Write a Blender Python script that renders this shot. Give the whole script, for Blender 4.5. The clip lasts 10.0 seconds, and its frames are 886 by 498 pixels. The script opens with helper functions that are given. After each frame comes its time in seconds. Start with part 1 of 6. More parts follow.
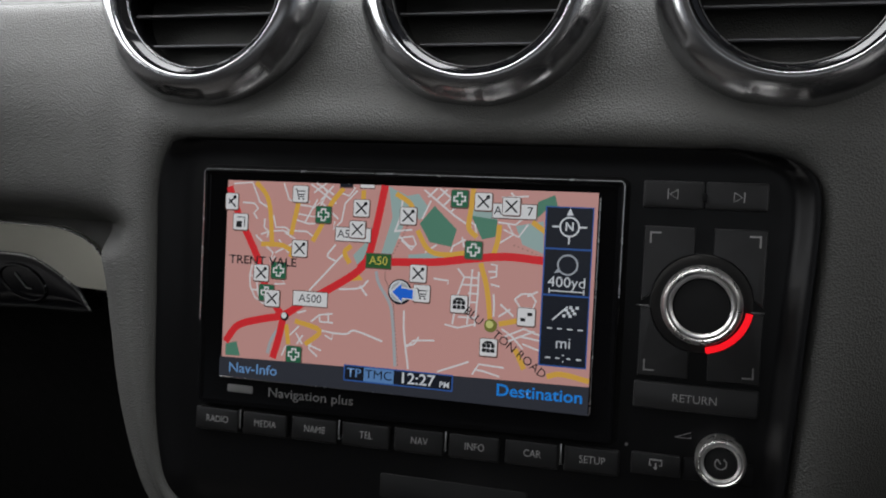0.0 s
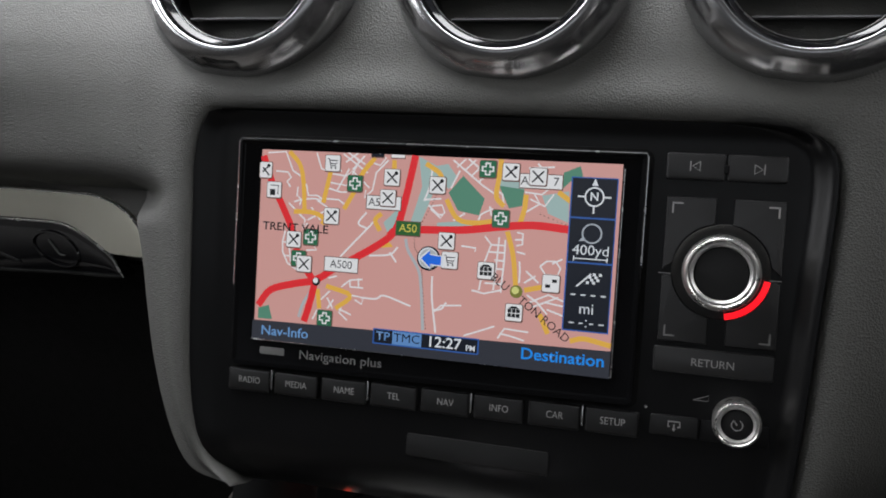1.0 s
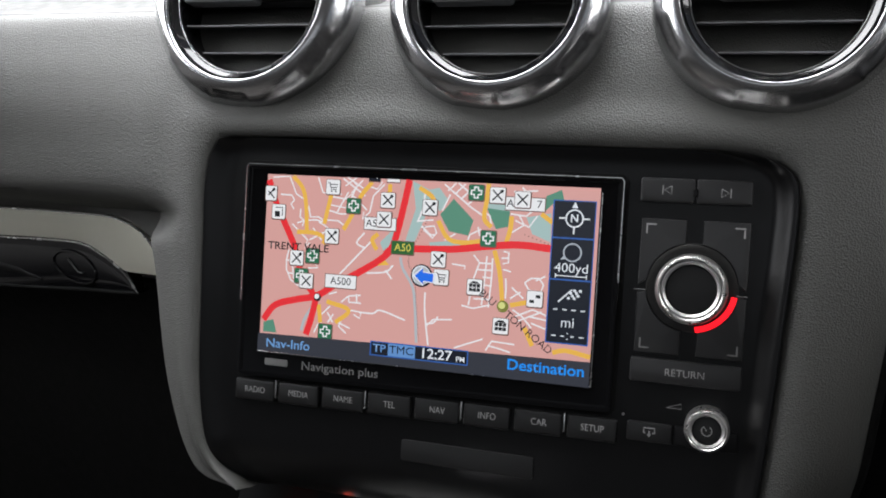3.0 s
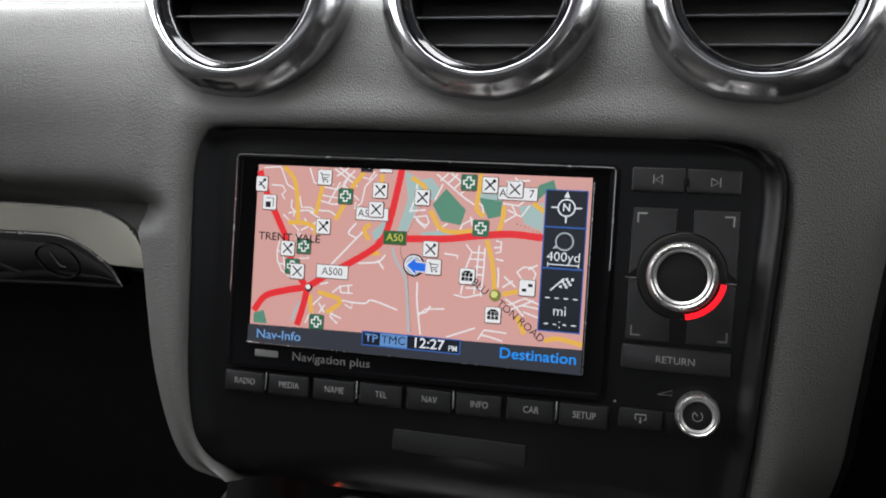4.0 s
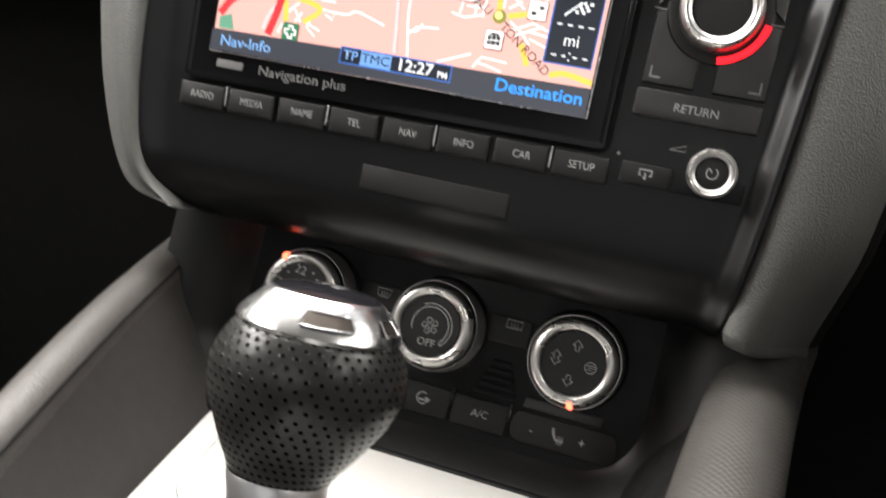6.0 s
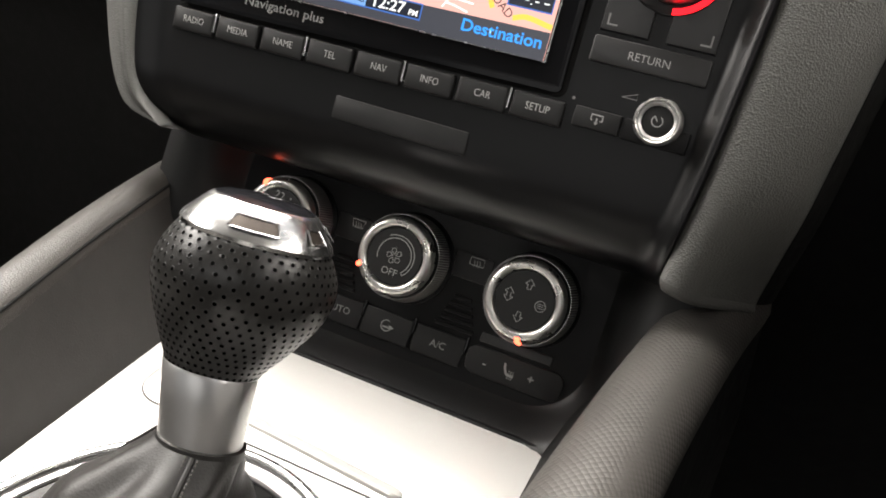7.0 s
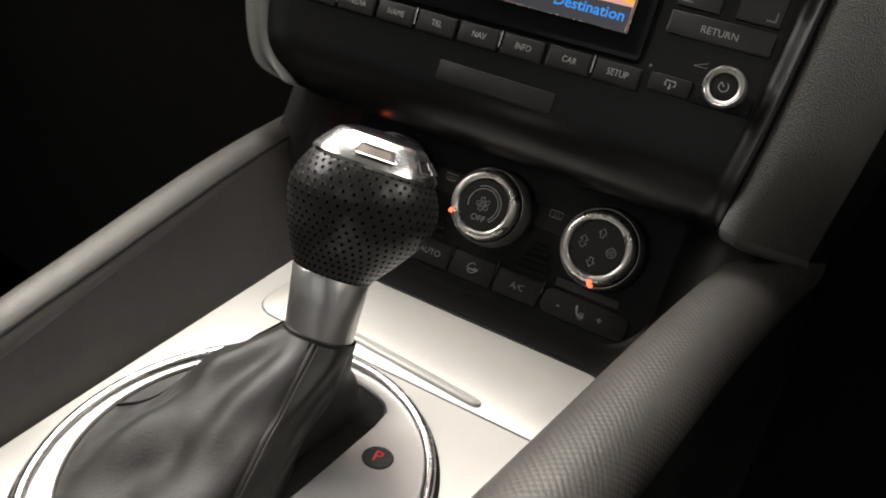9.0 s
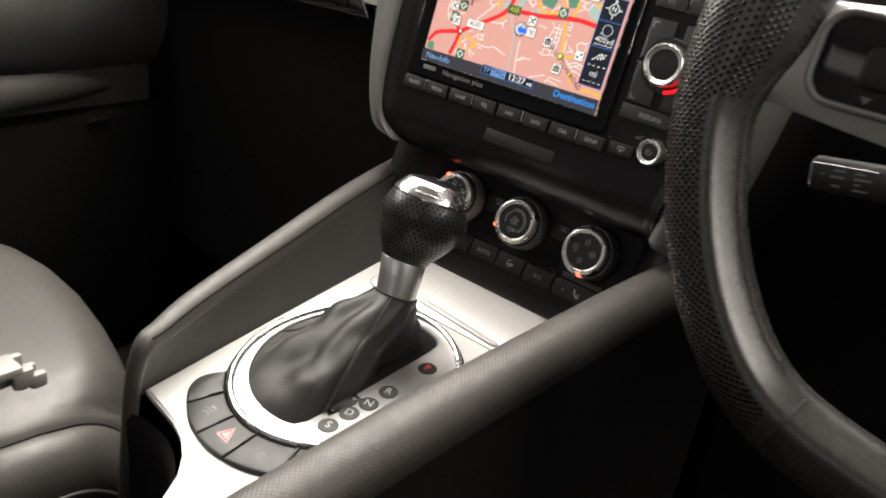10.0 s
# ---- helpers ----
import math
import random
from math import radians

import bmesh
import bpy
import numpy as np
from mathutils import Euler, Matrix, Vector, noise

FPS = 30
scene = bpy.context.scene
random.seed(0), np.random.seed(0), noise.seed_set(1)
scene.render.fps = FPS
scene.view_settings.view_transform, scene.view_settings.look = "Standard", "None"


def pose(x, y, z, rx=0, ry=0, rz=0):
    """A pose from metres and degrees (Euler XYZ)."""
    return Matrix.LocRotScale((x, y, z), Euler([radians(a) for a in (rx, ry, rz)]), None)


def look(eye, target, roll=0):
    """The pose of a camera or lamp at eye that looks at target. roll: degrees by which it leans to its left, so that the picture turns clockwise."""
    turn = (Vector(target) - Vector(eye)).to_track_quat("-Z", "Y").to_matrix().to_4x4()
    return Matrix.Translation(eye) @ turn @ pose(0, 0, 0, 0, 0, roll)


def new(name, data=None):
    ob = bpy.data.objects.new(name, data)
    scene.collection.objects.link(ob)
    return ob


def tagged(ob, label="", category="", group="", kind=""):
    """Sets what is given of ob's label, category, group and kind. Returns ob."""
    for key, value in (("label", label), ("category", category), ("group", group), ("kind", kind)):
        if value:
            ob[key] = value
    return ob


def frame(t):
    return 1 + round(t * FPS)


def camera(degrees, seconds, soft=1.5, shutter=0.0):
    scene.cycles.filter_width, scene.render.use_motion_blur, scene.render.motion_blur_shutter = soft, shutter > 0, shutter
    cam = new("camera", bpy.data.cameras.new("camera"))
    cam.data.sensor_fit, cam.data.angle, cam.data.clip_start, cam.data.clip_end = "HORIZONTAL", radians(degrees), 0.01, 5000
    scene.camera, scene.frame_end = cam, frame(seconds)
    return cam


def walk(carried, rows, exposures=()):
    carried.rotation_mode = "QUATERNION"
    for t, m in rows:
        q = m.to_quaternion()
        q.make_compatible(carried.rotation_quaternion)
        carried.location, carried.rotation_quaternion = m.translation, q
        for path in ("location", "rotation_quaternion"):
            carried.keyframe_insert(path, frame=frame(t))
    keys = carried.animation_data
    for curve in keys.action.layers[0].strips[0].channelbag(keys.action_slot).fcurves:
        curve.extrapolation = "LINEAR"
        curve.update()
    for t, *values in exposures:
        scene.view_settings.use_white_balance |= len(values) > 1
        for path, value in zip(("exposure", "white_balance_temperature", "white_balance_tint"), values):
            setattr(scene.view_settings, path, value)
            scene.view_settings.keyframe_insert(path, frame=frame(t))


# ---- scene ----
cam = camera(55.50, 10.0, soft=1.8, shutter=0.25)
PATH = [
    (0, (0.1040, -0.0325, 0.7343), (-0.1783, 0.8984, 0.5023), -0.77),
    (0.5, (0.0983, -0.0434, 0.7271), (-0.1888, 0.8853, 0.4923), -0.51),
    (1, (0.0996, -0.0468, 0.7306), (-0.1880, 0.8782, 0.4821), -0.12),
    (1.5, (0.1063, -0.0630, 0.7342), (-0.1866, 0.8664, 0.5097), 1.17),
    (2, (0.1276, -0.0676, 0.7652), (-0.1782, 0.8531, 0.5226), -0.15),
    (2.5, (0.1171, -0.0575, 0.7607), (-0.1836, 0.8665, 0.5244), -0.48),
    (2.7, (0.1149, -0.0602, 0.7472), (-0.1865, 0.8640, 0.5128), -0.38),
    (3.8, (0.1090, -0.0770, 0.7290), (-0.1735, 0.8600, 0.5245), 0.10),
    (4, (0.1061, -0.0721, 0.7299), (-0.1621, 0.8659, 0.5103), 0.19),
    (4.5, (0.0992, -0.0728, 0.7142), (-0.1655, 0.8569, 0.4583), 1.06),
    (5, (0.0912, -0.0651, 0.6887), (-0.1687, 0.8569, 0.4018), 2.26),
    (5.5, (0.0905, -0.0591, 0.6730), (-0.1626, 0.8575, 0.3634), 4.04),
    (6, (0.1071, -0.0454, 0.6574), (-0.1377, 0.8648, 0.3233), 8.17),
    (6.2, (0.1204, -0.0379, 0.6492), (-0.1242, 0.8624, 0.2892), 9.65),
    (7.3, (0.1495, -0.0529, 0.6577), (-0.1547, 0.8210, 0.2785), 10.96),
    (7.5, (0.1504, -0.0516, 0.6551), (-0.1579, 0.8226, 0.2799), 10.76),
    (8, (0.1503, -0.0469, 0.6492), (-0.1640, 0.8250, 0.2737), 11.20),
    (8.5, (0.1496, -0.0577, 0.6435), (-0.1756, 0.8063, 0.2591), 12.23),
    (9, (0.1642, -0.0979, 0.6531), (-0.2050, 0.7407, 0.2526), 12.13),
    (9.5, (0.2085, -0.1619, 0.6836), (-0.2369, 0.6297, 0.2654), 11.28),
    (9.8, (0.2577, -0.2009, 0.7165), (-0.2291, 0.5644, 0.2955), 10.92),
    (10, (0.3049, -0.2365, 0.7431), (-0.2118, 0.5101, 0.3240), 9.52),
]
walk(cam, [(t, look(eye, target, roll)) for t, eye, target, roll in PATH], [(0.0, -0.7, 6150, 10), (0.5, -0.55, 6150, 10), (1.0, -0.25, 6150, 10), (1.5, 0.1, 6150, 10), (2.0, 0.15, 6100, 10), (2.5, 0.05, 6100, 10), (4.0, 0.05, 6150, 10), (4.5, 0.2, 6200, 10), (5.0, 0.6, 6400, 10), (5.5, 1.35, 6500, 10), (6.0, 1.1, 6600, 10), (7.5, 1.05, 6800, 10), (8.0, 0.97, 6800, 10), (8.5, 0.5, 6850, 10), (9.0, 0.25, 6900, 10), (9.5, 0.1, 6900, 10), (10.0, 0.45, 6900, 10)])

# ==== world and light ====
world = bpy.data.worlds.new("overcast_sky")
world.use_nodes = True
scene.world = world
wn, wl = world.node_tree.nodes, world.node_tree.links
sky = wn.new("ShaderNodeTexSky")
sky.sky_type, sky.sun_disc = "NISHITA", False
sky.sun_elevation, sky.sun_rotation = radians(58), radians(-15)
sky.air_density, sky.dust_density = 1.0, 4.0
mixn = wn.new("ShaderNodeHueSaturation")
mixn.inputs["Saturation"].default_value = 0.25
wl.new(sky.outputs[0], mixn.inputs["Color"])
wl.new(mixn.outputs[0], wn["Background"].inputs["Color"])
wn["Background"].inputs["Strength"].default_value = 0.075
sun = new("sun", bpy.data.lights.new("sun", "SUN"))
sun.data.energy, sun.data.angle, sun.data.color = 0.7, radians(26), (1.0, 0.96, 0.9)
sun.matrix_world = look((-0.35, 1.3, 2.6), (0.03, 0.1, 0.45))


def window_light(name, eye, target, sx, sy, watts, color=(1, 1, 1)):
    """Daylight that comes in through one window opening."""
    ob = new(name, bpy.data.lights.new(name, "AREA"))
    ob.data.shape, ob.data.size, ob.data.size_y, ob.data.energy, ob.data.color = "RECTANGLE", sx, sy, watts, color
    ob.matrix_world = look(eye, target)
    return ob


window_light("windscreen_daylight", (-0.20, 0.42, 1.08), (0.0, -0.05, 0.20), 0.75, 0.70, 21.0, (1.0, 0.98, 0.95))
window_light("driver_window_daylight", (0.73, 0.18, 1.00), (0.15, 0.20, 0.6), 0.7, 0.3, 3.6, (1.0, 0.96, 0.91))
window_light("passenger_window_daylight", (-0.70, 0.13, 0.99), (-0.05, 0.18, 0.55), 0.8, 0.3, 5.5, (1.0, 0.97, 0.94))
window_light("rear_window_daylight", (0.03, -1.15, 1.06), (0.03, 0.0, 0.5), 1.0, 0.35, 0.4, (1.0, 0.97, 0.93))


# ==== materials ====
def mat(name, color, rough=0.5, metal=0.0, grain=0.0, grain_scale=900.0, var=0.12, var_scale=25.0, cell=False, coat=0.0, spec=0.5, rvar=0.12):
    """A procedural surface: colour with broad and fine variation, fine relief, uneven gloss."""
    m = bpy.data.materials.new(name)
    m.use_nodes = True
    nt = m.node_tree
    n, l = nt.nodes, nt.links
    b = n["Principled BSDF"]
    tc = n.new("ShaderNodeTexCoord")
    big = n.new("ShaderNodeTexNoise")
    big.inputs["Scale"].default_value, big.inputs["Detail"].default_value = var_scale, 5
    l.new(tc.outputs["Object"], big.inputs["Vector"])
    ramp = n.new("ShaderNodeMapRange")
    ramp.inputs[1].default_value, ramp.inputs[2].default_value = 0.3, 0.7
    ramp.inputs[3].default_value, ramp.inputs[4].default_value = 1 - var, 1 + var
    l.new(big.outputs["Fac"], ramp.inputs[0])
    mul = n.new("ShaderNodeVectorMath")
    mul.operation = "SCALE"
    mul.inputs[0].default_value = color
    l.new(ramp.outputs[0], mul.inputs["Scale"])
    l.new(mul.outputs[0], b.inputs["Base Color"])
    rr = n.new("ShaderNodeMapRange")
    rr.inputs[1].default_value, rr.inputs[2].default_value = 0.3, 0.7
    rr.inputs[3].default_value, rr.inputs[4].default_value = max(0.02, rough * (1 - rvar)), min(1, rough * (1 + rvar))
    n2 = n.new("ShaderNodeTexNoise")
    n2.inputs["Scale"].default_value, n2.inputs["Detail"].default_value = var_scale * 6, 4
    l.new(tc.outputs["Object"], n2.inputs["Vector"])
    l.new(n2.outputs["Fac"], rr.inputs[0])
    l.new(rr.outputs[0], b.inputs["Roughness"])
    b.inputs["Metallic"].default_value = metal
    b.inputs["Specular IOR Level"].default_value = spec
    b.inputs["Coat Weight"].default_value = coat
    b.inputs["Coat Roughness"].default_value = 0.05
    if grain:
        if cell:
            g = n.new("ShaderNodeTexVoronoi")
            g.feature = "F1"
            out = g.outputs["Distance"]
        else:
            g = n.new("ShaderNodeTexNoise")
            g.inputs["Detail"].default_value = 3
            out = g.outputs["Fac"]
        g.inputs["Scale"].default_value = grain_scale
        l.new(tc.outputs["Object"], g.inputs["Vector"])
        bp = n.new("ShaderNodeBump")
        bp.inputs["Strength"].default_value, bp.inputs["Distance"].default_value = grain, 0.0006
        l.new(out, bp.inputs["Height"])
        l.new(bp.outputs[0], b.inputs["Normal"])
    return m


def woven(name, color, pitch=0.0016):
    """Soft trim embossed with a fine dotted weave."""
    m = mat(name, color, 0.50, var=0.1, spec=0.42)
    n, l = m.node_tree.nodes, m.node_tree.links
    tc = n["Texture Coordinate"]
    mp = n.new("ShaderNodeMapping")
    mp.inputs["Rotation"].default_value = (0, 0, radians(45))
    l.new(tc.outputs["UV"], mp.inputs[0])
    v = n.new("ShaderNodeTexVoronoi")
    v.voronoi_dimensions, v.feature, v.inputs["Randomness"].default_value, v.inputs["Scale"].default_value = "2D", "F1", 0.08, 1 / pitch
    l.new(mp.outputs[0], v.inputs["Vector"])
    bp = n.new("ShaderNodeBump")
    bp.inputs["Strength"].default_value, bp.inputs["Distance"].default_value, bp.invert = 0.55, 0.0006, True
    dome = n.new("ShaderNodeMath")
    dome.operation = "POWER"
    dome.inputs[1].default_value = 1.7
    l.new(v.outputs["Distance"], dome.inputs[0])
    l.new(dome.outputs[0], bp.inputs["Height"])
    l.new(bp.outputs[0], n["Principled BSDF"].inputs["Normal"])
    return m


def glow(name, color, strength=1.0):
    m = bpy.data.materials.new(name)
    m.use_nodes = True
    b = m.node_tree.nodes["Principled BSDF"]
    b.inputs["Base Color"].default_value = (0.01, 0.01, 0.01, 1)
    b.inputs["Roughness"].default_value = 0.25
    b.inputs["Emission Color"].default_value = (*color, 1)
    b.inputs["Emission Strength"].default_value = strength
    return m


def brushed(name, color, rough, axis=(40, 2600, 40), strength=0.08, metal=1.0):
    """Satin metal with fine brushing along x."""
    m = mat(name, color, rough, metal, var=0.05, var_scale=12)
    n, l = m.node_tree.nodes, m.node_tree.links
    mp = n.new("ShaderNodeMapping")
    mp.inputs["Scale"].default_value = axis
    l.new(n["Texture Coordinate"].outputs["Object"], mp.inputs[0])
    g = n.new("ShaderNodeTexNoise")
    g.inputs["Scale"].default_value = 1.0
    l.new(mp.outputs[0], g.inputs["Vector"])
    bp = n.new("ShaderNodeBump")
    bp.inputs["Strength"].default_value, bp.inputs["Distance"].default_value = strength, 0.0004
    l.new(g.outputs["Fac"], bp.inputs["Height"])
    l.new(bp.outputs[0], n["Principled BSDF"].inputs["Normal"])
    return m


SOFT = mat("soft_touch_dash", (0.078, 0.0776, 0.0727), 0.58, grain=0.42, grain_scale=1400, cell=True, var=0.04, rvar=0.04)
PAD = mat("dash_top_pad", (0.037, 0.0357, 0.0335), 0.72, grain=0.06, grain_scale=1100, cell=True, var=0.03, spec=0.25)
BLACK = mat("black_plastic", (0.007, 0.007, 0.0075), 0.42, grain=0.10, grain_scale=2600, var=0.15, spec=0.18)
BUTTON = mat("button_plastic", (0.012, 0.012, 0.0123), 0.44, grain=0.10, grain_scale=3000, var=0.12, spec=0.32)
KEY = mat("key_plastic", (0.022, 0.022, 0.0225), 0.34, grain=0.06, grain_scale=3000, var=0.08, spec=0.5)
SWITCH = mat("switch_plastic", (0.014, 0.0135, 0.013), 0.48, grain=0.10, grain_scale=3000, var=0.12)
GLOSS = mat("gloss_black", (0.006, 0.006, 0.007), 0.08, var=0.1, coat=0.3)
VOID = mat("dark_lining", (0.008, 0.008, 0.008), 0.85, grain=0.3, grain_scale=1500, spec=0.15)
CHROME = mat("polished_chrome", (0.54, 0.54, 0.55), 0.22, 1.0, var=0.02, rvar=0.03)
SATIN = mat("satin_chrome", (0.66, 0.66, 0.66), 0.24, 1.0, var=0.05, rvar=0.25)
NECK = mat("neck_satin", (0.74, 0.735, 0.73), 0.34, 1.0, var=0.04, rvar=0.1)
ALU = brushed("console_aluminium", (0.54, 0.532, 0.512), 0.44, (2600, 30, 40), 0.04, 0.45)
RINGALU = mat("selector_aluminium", (0.38, 0.375, 0.37), 0.30, 0.90, var=0.03, rvar=0.03)
FRAME = mat("display_surround", (0.004, 0.004, 0.0045), 0.16, var=0.1, spec=0.18)
STRIP = brushed("trim_aluminium", (0.52, 0.51, 0.435), 0.50, (40, 40, 2600), 0.04, 0.35)
RING = mat("dial_ring_metal", (0.66, 0.645, 0.62), 0.29, 0.95, var=0.05, rvar=0.15)
BEVEL = mat("fascia_edge", (0.009, 0.009, 0.0092), 0.42, var=0.05, spec=0.24, rvar=0.05)
FASCIA = mat("fascia_plastic", (0.0042, 0.0042, 0.0046), 0.30, grain=0.05, grain_scale=2600, var=0.1, spec=0.31, rvar=0.08)
LEATHER = mat("gaiter_leather", (0.0155, 0.0142, 0.0132), 0.48, grain=0.12, grain_scale=1300, cell=True, var=0.22)
PERF = mat("perforated_leather", (0.0145, 0.0139, 0.0131), 0.30, grain=0.05, grain_scale=1800, var=0.05, spec=0.6, rvar=0.05)
SPOKERIM = mat("spoke_frame", (0.34, 0.335, 0.33), 0.34, 0.8)
CAPTOP = mat("cap_insert", (0.006, 0.006, 0.007), 0.16, var=0.1, spec=0.12)
WINDOW = mat("cap_window", (0.055, 0.045, 0.038), 0.22, 0.6)
CAPCHROME = mat("cap_chrome", (0.70, 0.70, 0.70), 0.24, 1.0, var=0.04, rvar=0.2)
HOLE = mat("perforation", (0.002, 0.002, 0.002), 0.95, spec=0.02)
SEATLEATHER = mat("seat_leather", (0.050, 0.0465, 0.0425), 0.46, grain=0.10, grain_scale=700, cell=True, var=0.14)
RAIL = woven("console_pad_weave", (0.045, 0.0415, 0.038), 0.0019)
PADGRAIN = mat("console_pad_grain", (0.050, 0.046, 0.042), 0.48, grain=0.28, grain_scale=1500, cell=True, var=0.08, spec=0.45)
VENTDARK = mat("vent_lining", (0.003, 0.003, 0.0035), 0.6, spec=0.1)
# grey plastic of holder and stalk edge; also the slats' painted edge highlight
GREYGLINT = mat("grey_and_glint", (0.13, 0.13, 0.135), 0.32)
SLAT = mat("slat_plastic", (0.012, 0.012, 0.0125), 0.32, grain=0.05, grain_scale=2500)
KNURL = mat("knurled_grip", (0.62, 0.61, 0.60), 0.36, 0.7)
GRIPRIM = mat("pull_rim_gloss", (0.20, 0.20, 0.20), 0.18, 0.6)
# black trim; also the shade painted on the pillar's driver side
TRIMSHADE = mat("trim_and_shade_black", (0.006, 0.006, 0.0058), 0.65, spec=0.15, grain=0.2, grain_scale=1200)
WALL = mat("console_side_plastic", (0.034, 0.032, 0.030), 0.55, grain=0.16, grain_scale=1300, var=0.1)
THREAD = mat("dark_thread", (0.055, 0.05, 0.046), 0.7)
LEGEND = mat("legend_grey", (0.31, 0.31, 0.305), 0.6, var=0.05)
LEGENDDIM = mat("legend_dim", (0.18, 0.18, 0.178), 0.6, var=0.05)
BRASSY = mat("slider_metal", (0.62, 0.58, 0.50), 0.25, 1.0)
CARPET = mat("carpet", (0.012, 0.012, 0.012), 0.95, grain=0.8, grain_scale=1600, var=0.3)
HEADLINING = mat("headlining", (0.34, 0.335, 0.325), 0.9, grain=0.4, grain_scale=900)
DOORCARD = mat("door_card", (0.080, 0.077, 0.074), 0.48, grain=0.4, grain_scale=700, cell=True)
PALE = mat("buckle_plastic", (0.22, 0.21, 0.195), 0.45)
TARMAC = mat("tarmac", (0.055, 0.055, 0.053), 0.9, grain=0.6, grain_scale=300, var=0.25, var_scale=3)
RED = glow("red_light", (1.0, 0.004, 0.012), 1.5)
LED = glow("led_red", (1.0, 0.10, 0.05), 3.2)
DIMRED = glow("dim_red", (0.55, 0.02, 0.02), 0.5)
SCREEN = 0.83


# ==== building helpers ====
LEAN = radians(12)
HLEAN = radians(21)
PSLOPE = math.atan2(0.0987, 0.9951)


def face_frame(origin, lean):
    """x to the right, y up along a face that leans forward, z out of it."""
    u = Vector((0, math.sin(lean), math.cos(lean)))
    w = Vector((0, -math.cos(lean), math.sin(lean)))
    m = Matrix.Identity(4)
    for i in range(3):
        m[i][0], m[i][1], m[i][2], m[i][3] = (1, 0, 0)[i], u[i], w[i], origin[i]
    return m


MR = face_frame((0, 0.25, 0.64), LEAN)                 # head unit
MH = face_frame((0.028, 0.2612, 0.5031), HLEAN)        # climate panel
MP = Matrix.Translation((0.0399, 0.0721, 0.4528)) @ Matrix.Rotation(PSLOPE, 4, "X") @ Matrix.Translation((-0.0399, -0.0721, 0))  # console plate


def finish(bm, m=None, sharp=35):
    if m is not None:
        bmesh.ops.transform(bm, matrix=m, verts=bm.verts)
    bmesh.ops.recalc_face_normals(bm, faces=bm.faces)
    me = bpy.data.meshes.new("mesh")
    bm.to_mesh(me)
    bm.free()
    me.polygons.foreach_set("use_smooth", [True] * len(me.polygons))
    me.set_sharp_from_angle(angle=radians(sharp))
    return me


def part(name, bm, material, parent, label="", m=None, sharp=35):
    me = bm if isinstance(bm, bpy.types.Mesh) else finish(bm, m, sharp)
    me.materials.clear()
    me.materials.append(material)
    ob = new(name, me)
    ob.parent = parent
    if parent is not None and parent.parent is None:
        ob.matrix_parent_inverse = parent.matrix_basis.inverted()
    if label:
        ob["label"] = label
    return ob


def thing(name, base, label, category, group="", kind=""):
    ob = new(name)
    ob.empty_display_size = 0.02
    ob.matrix_basis = Matrix.Translation(base)
    return tagged(ob, label, category, group, kind)


def solid(name, bm, material, label, category, group="", kind="", m=None):
    """A thing or piece of the setting that is one mesh."""
    ob = part(name, bm, material, None, m=m)
    return tagged(ob, label, category, group, kind)


def loft(loops, caps=(True, True), closed=True):
    """Skin over loops of equal length."""
    bm = bmesh.new()
    rows = [[bm.verts.new(p) for p in lp] for lp in loops]
    n = len(rows[0])
    for a, b in zip(rows, rows[1:]):
        for i in range(n if closed else n - 1):
            j = (i + 1) % n
            try:
                bm.faces.new((a[i], a[j], b[j], b[i]))
            except ValueError:
                pass
    if closed and caps[0]:
        bm.faces.new(rows[0])
    if closed and caps[1]:
        bm.faces.new(rows[-1])
    return bm


def rrect(x0, x1, y0, y1, r, z=0.0, n=6, grow=0.0):
    """Loop of a rectangle with round corners, optionally grown outwards."""
    x0, x1, y0, y1, r = x0 - grow, x1 + grow, y0 - grow, y1 + grow, max(1e-5, r + grow)
    pts = []
    for cx, cy, a0 in ((x1 - r, y1 - r, 0), (x0 + r, y1 - r, 90), (x0 + r, y0 + r, 180), (x1 - r, y0 + r, 270)):
        for i in range(n + 1):
            a = radians(a0 + 90 * i / n)
            pts.append(Vector((cx + r * math.cos(a), cy + r * math.sin(a), z)))
    return pts


def slab(x0, x1, y0, y1, z0, z1, r=0.001, edge=0.0004, n=5):
    """A plate with rounded corners and softened front edges."""
    return loft([rrect(x0, x1, y0, y1, r, z0, n), rrect(x0, x1, y0, y1, r, z1 - edge, n), rrect(x0, x1, y0, y1, r, z1 - edge * 0.3, n, -edge * 0.3), rrect(x0, x1, y0, y1, r, z1, n, -edge)])


def lathe(profile, n=48, center=(0, 0)):
    """A turned body: profile of radius and height, round the z axis."""
    loops = []
    for r, z in profile:
        loops.append([Vector((center[0] + r * math.cos(2 * math.pi * i / n), center[1] + r * math.sin(2 * math.pi * i / n), z)) for i in range(n)])
    return loft(loops, (False, profile[-1][0] < 0.0012))


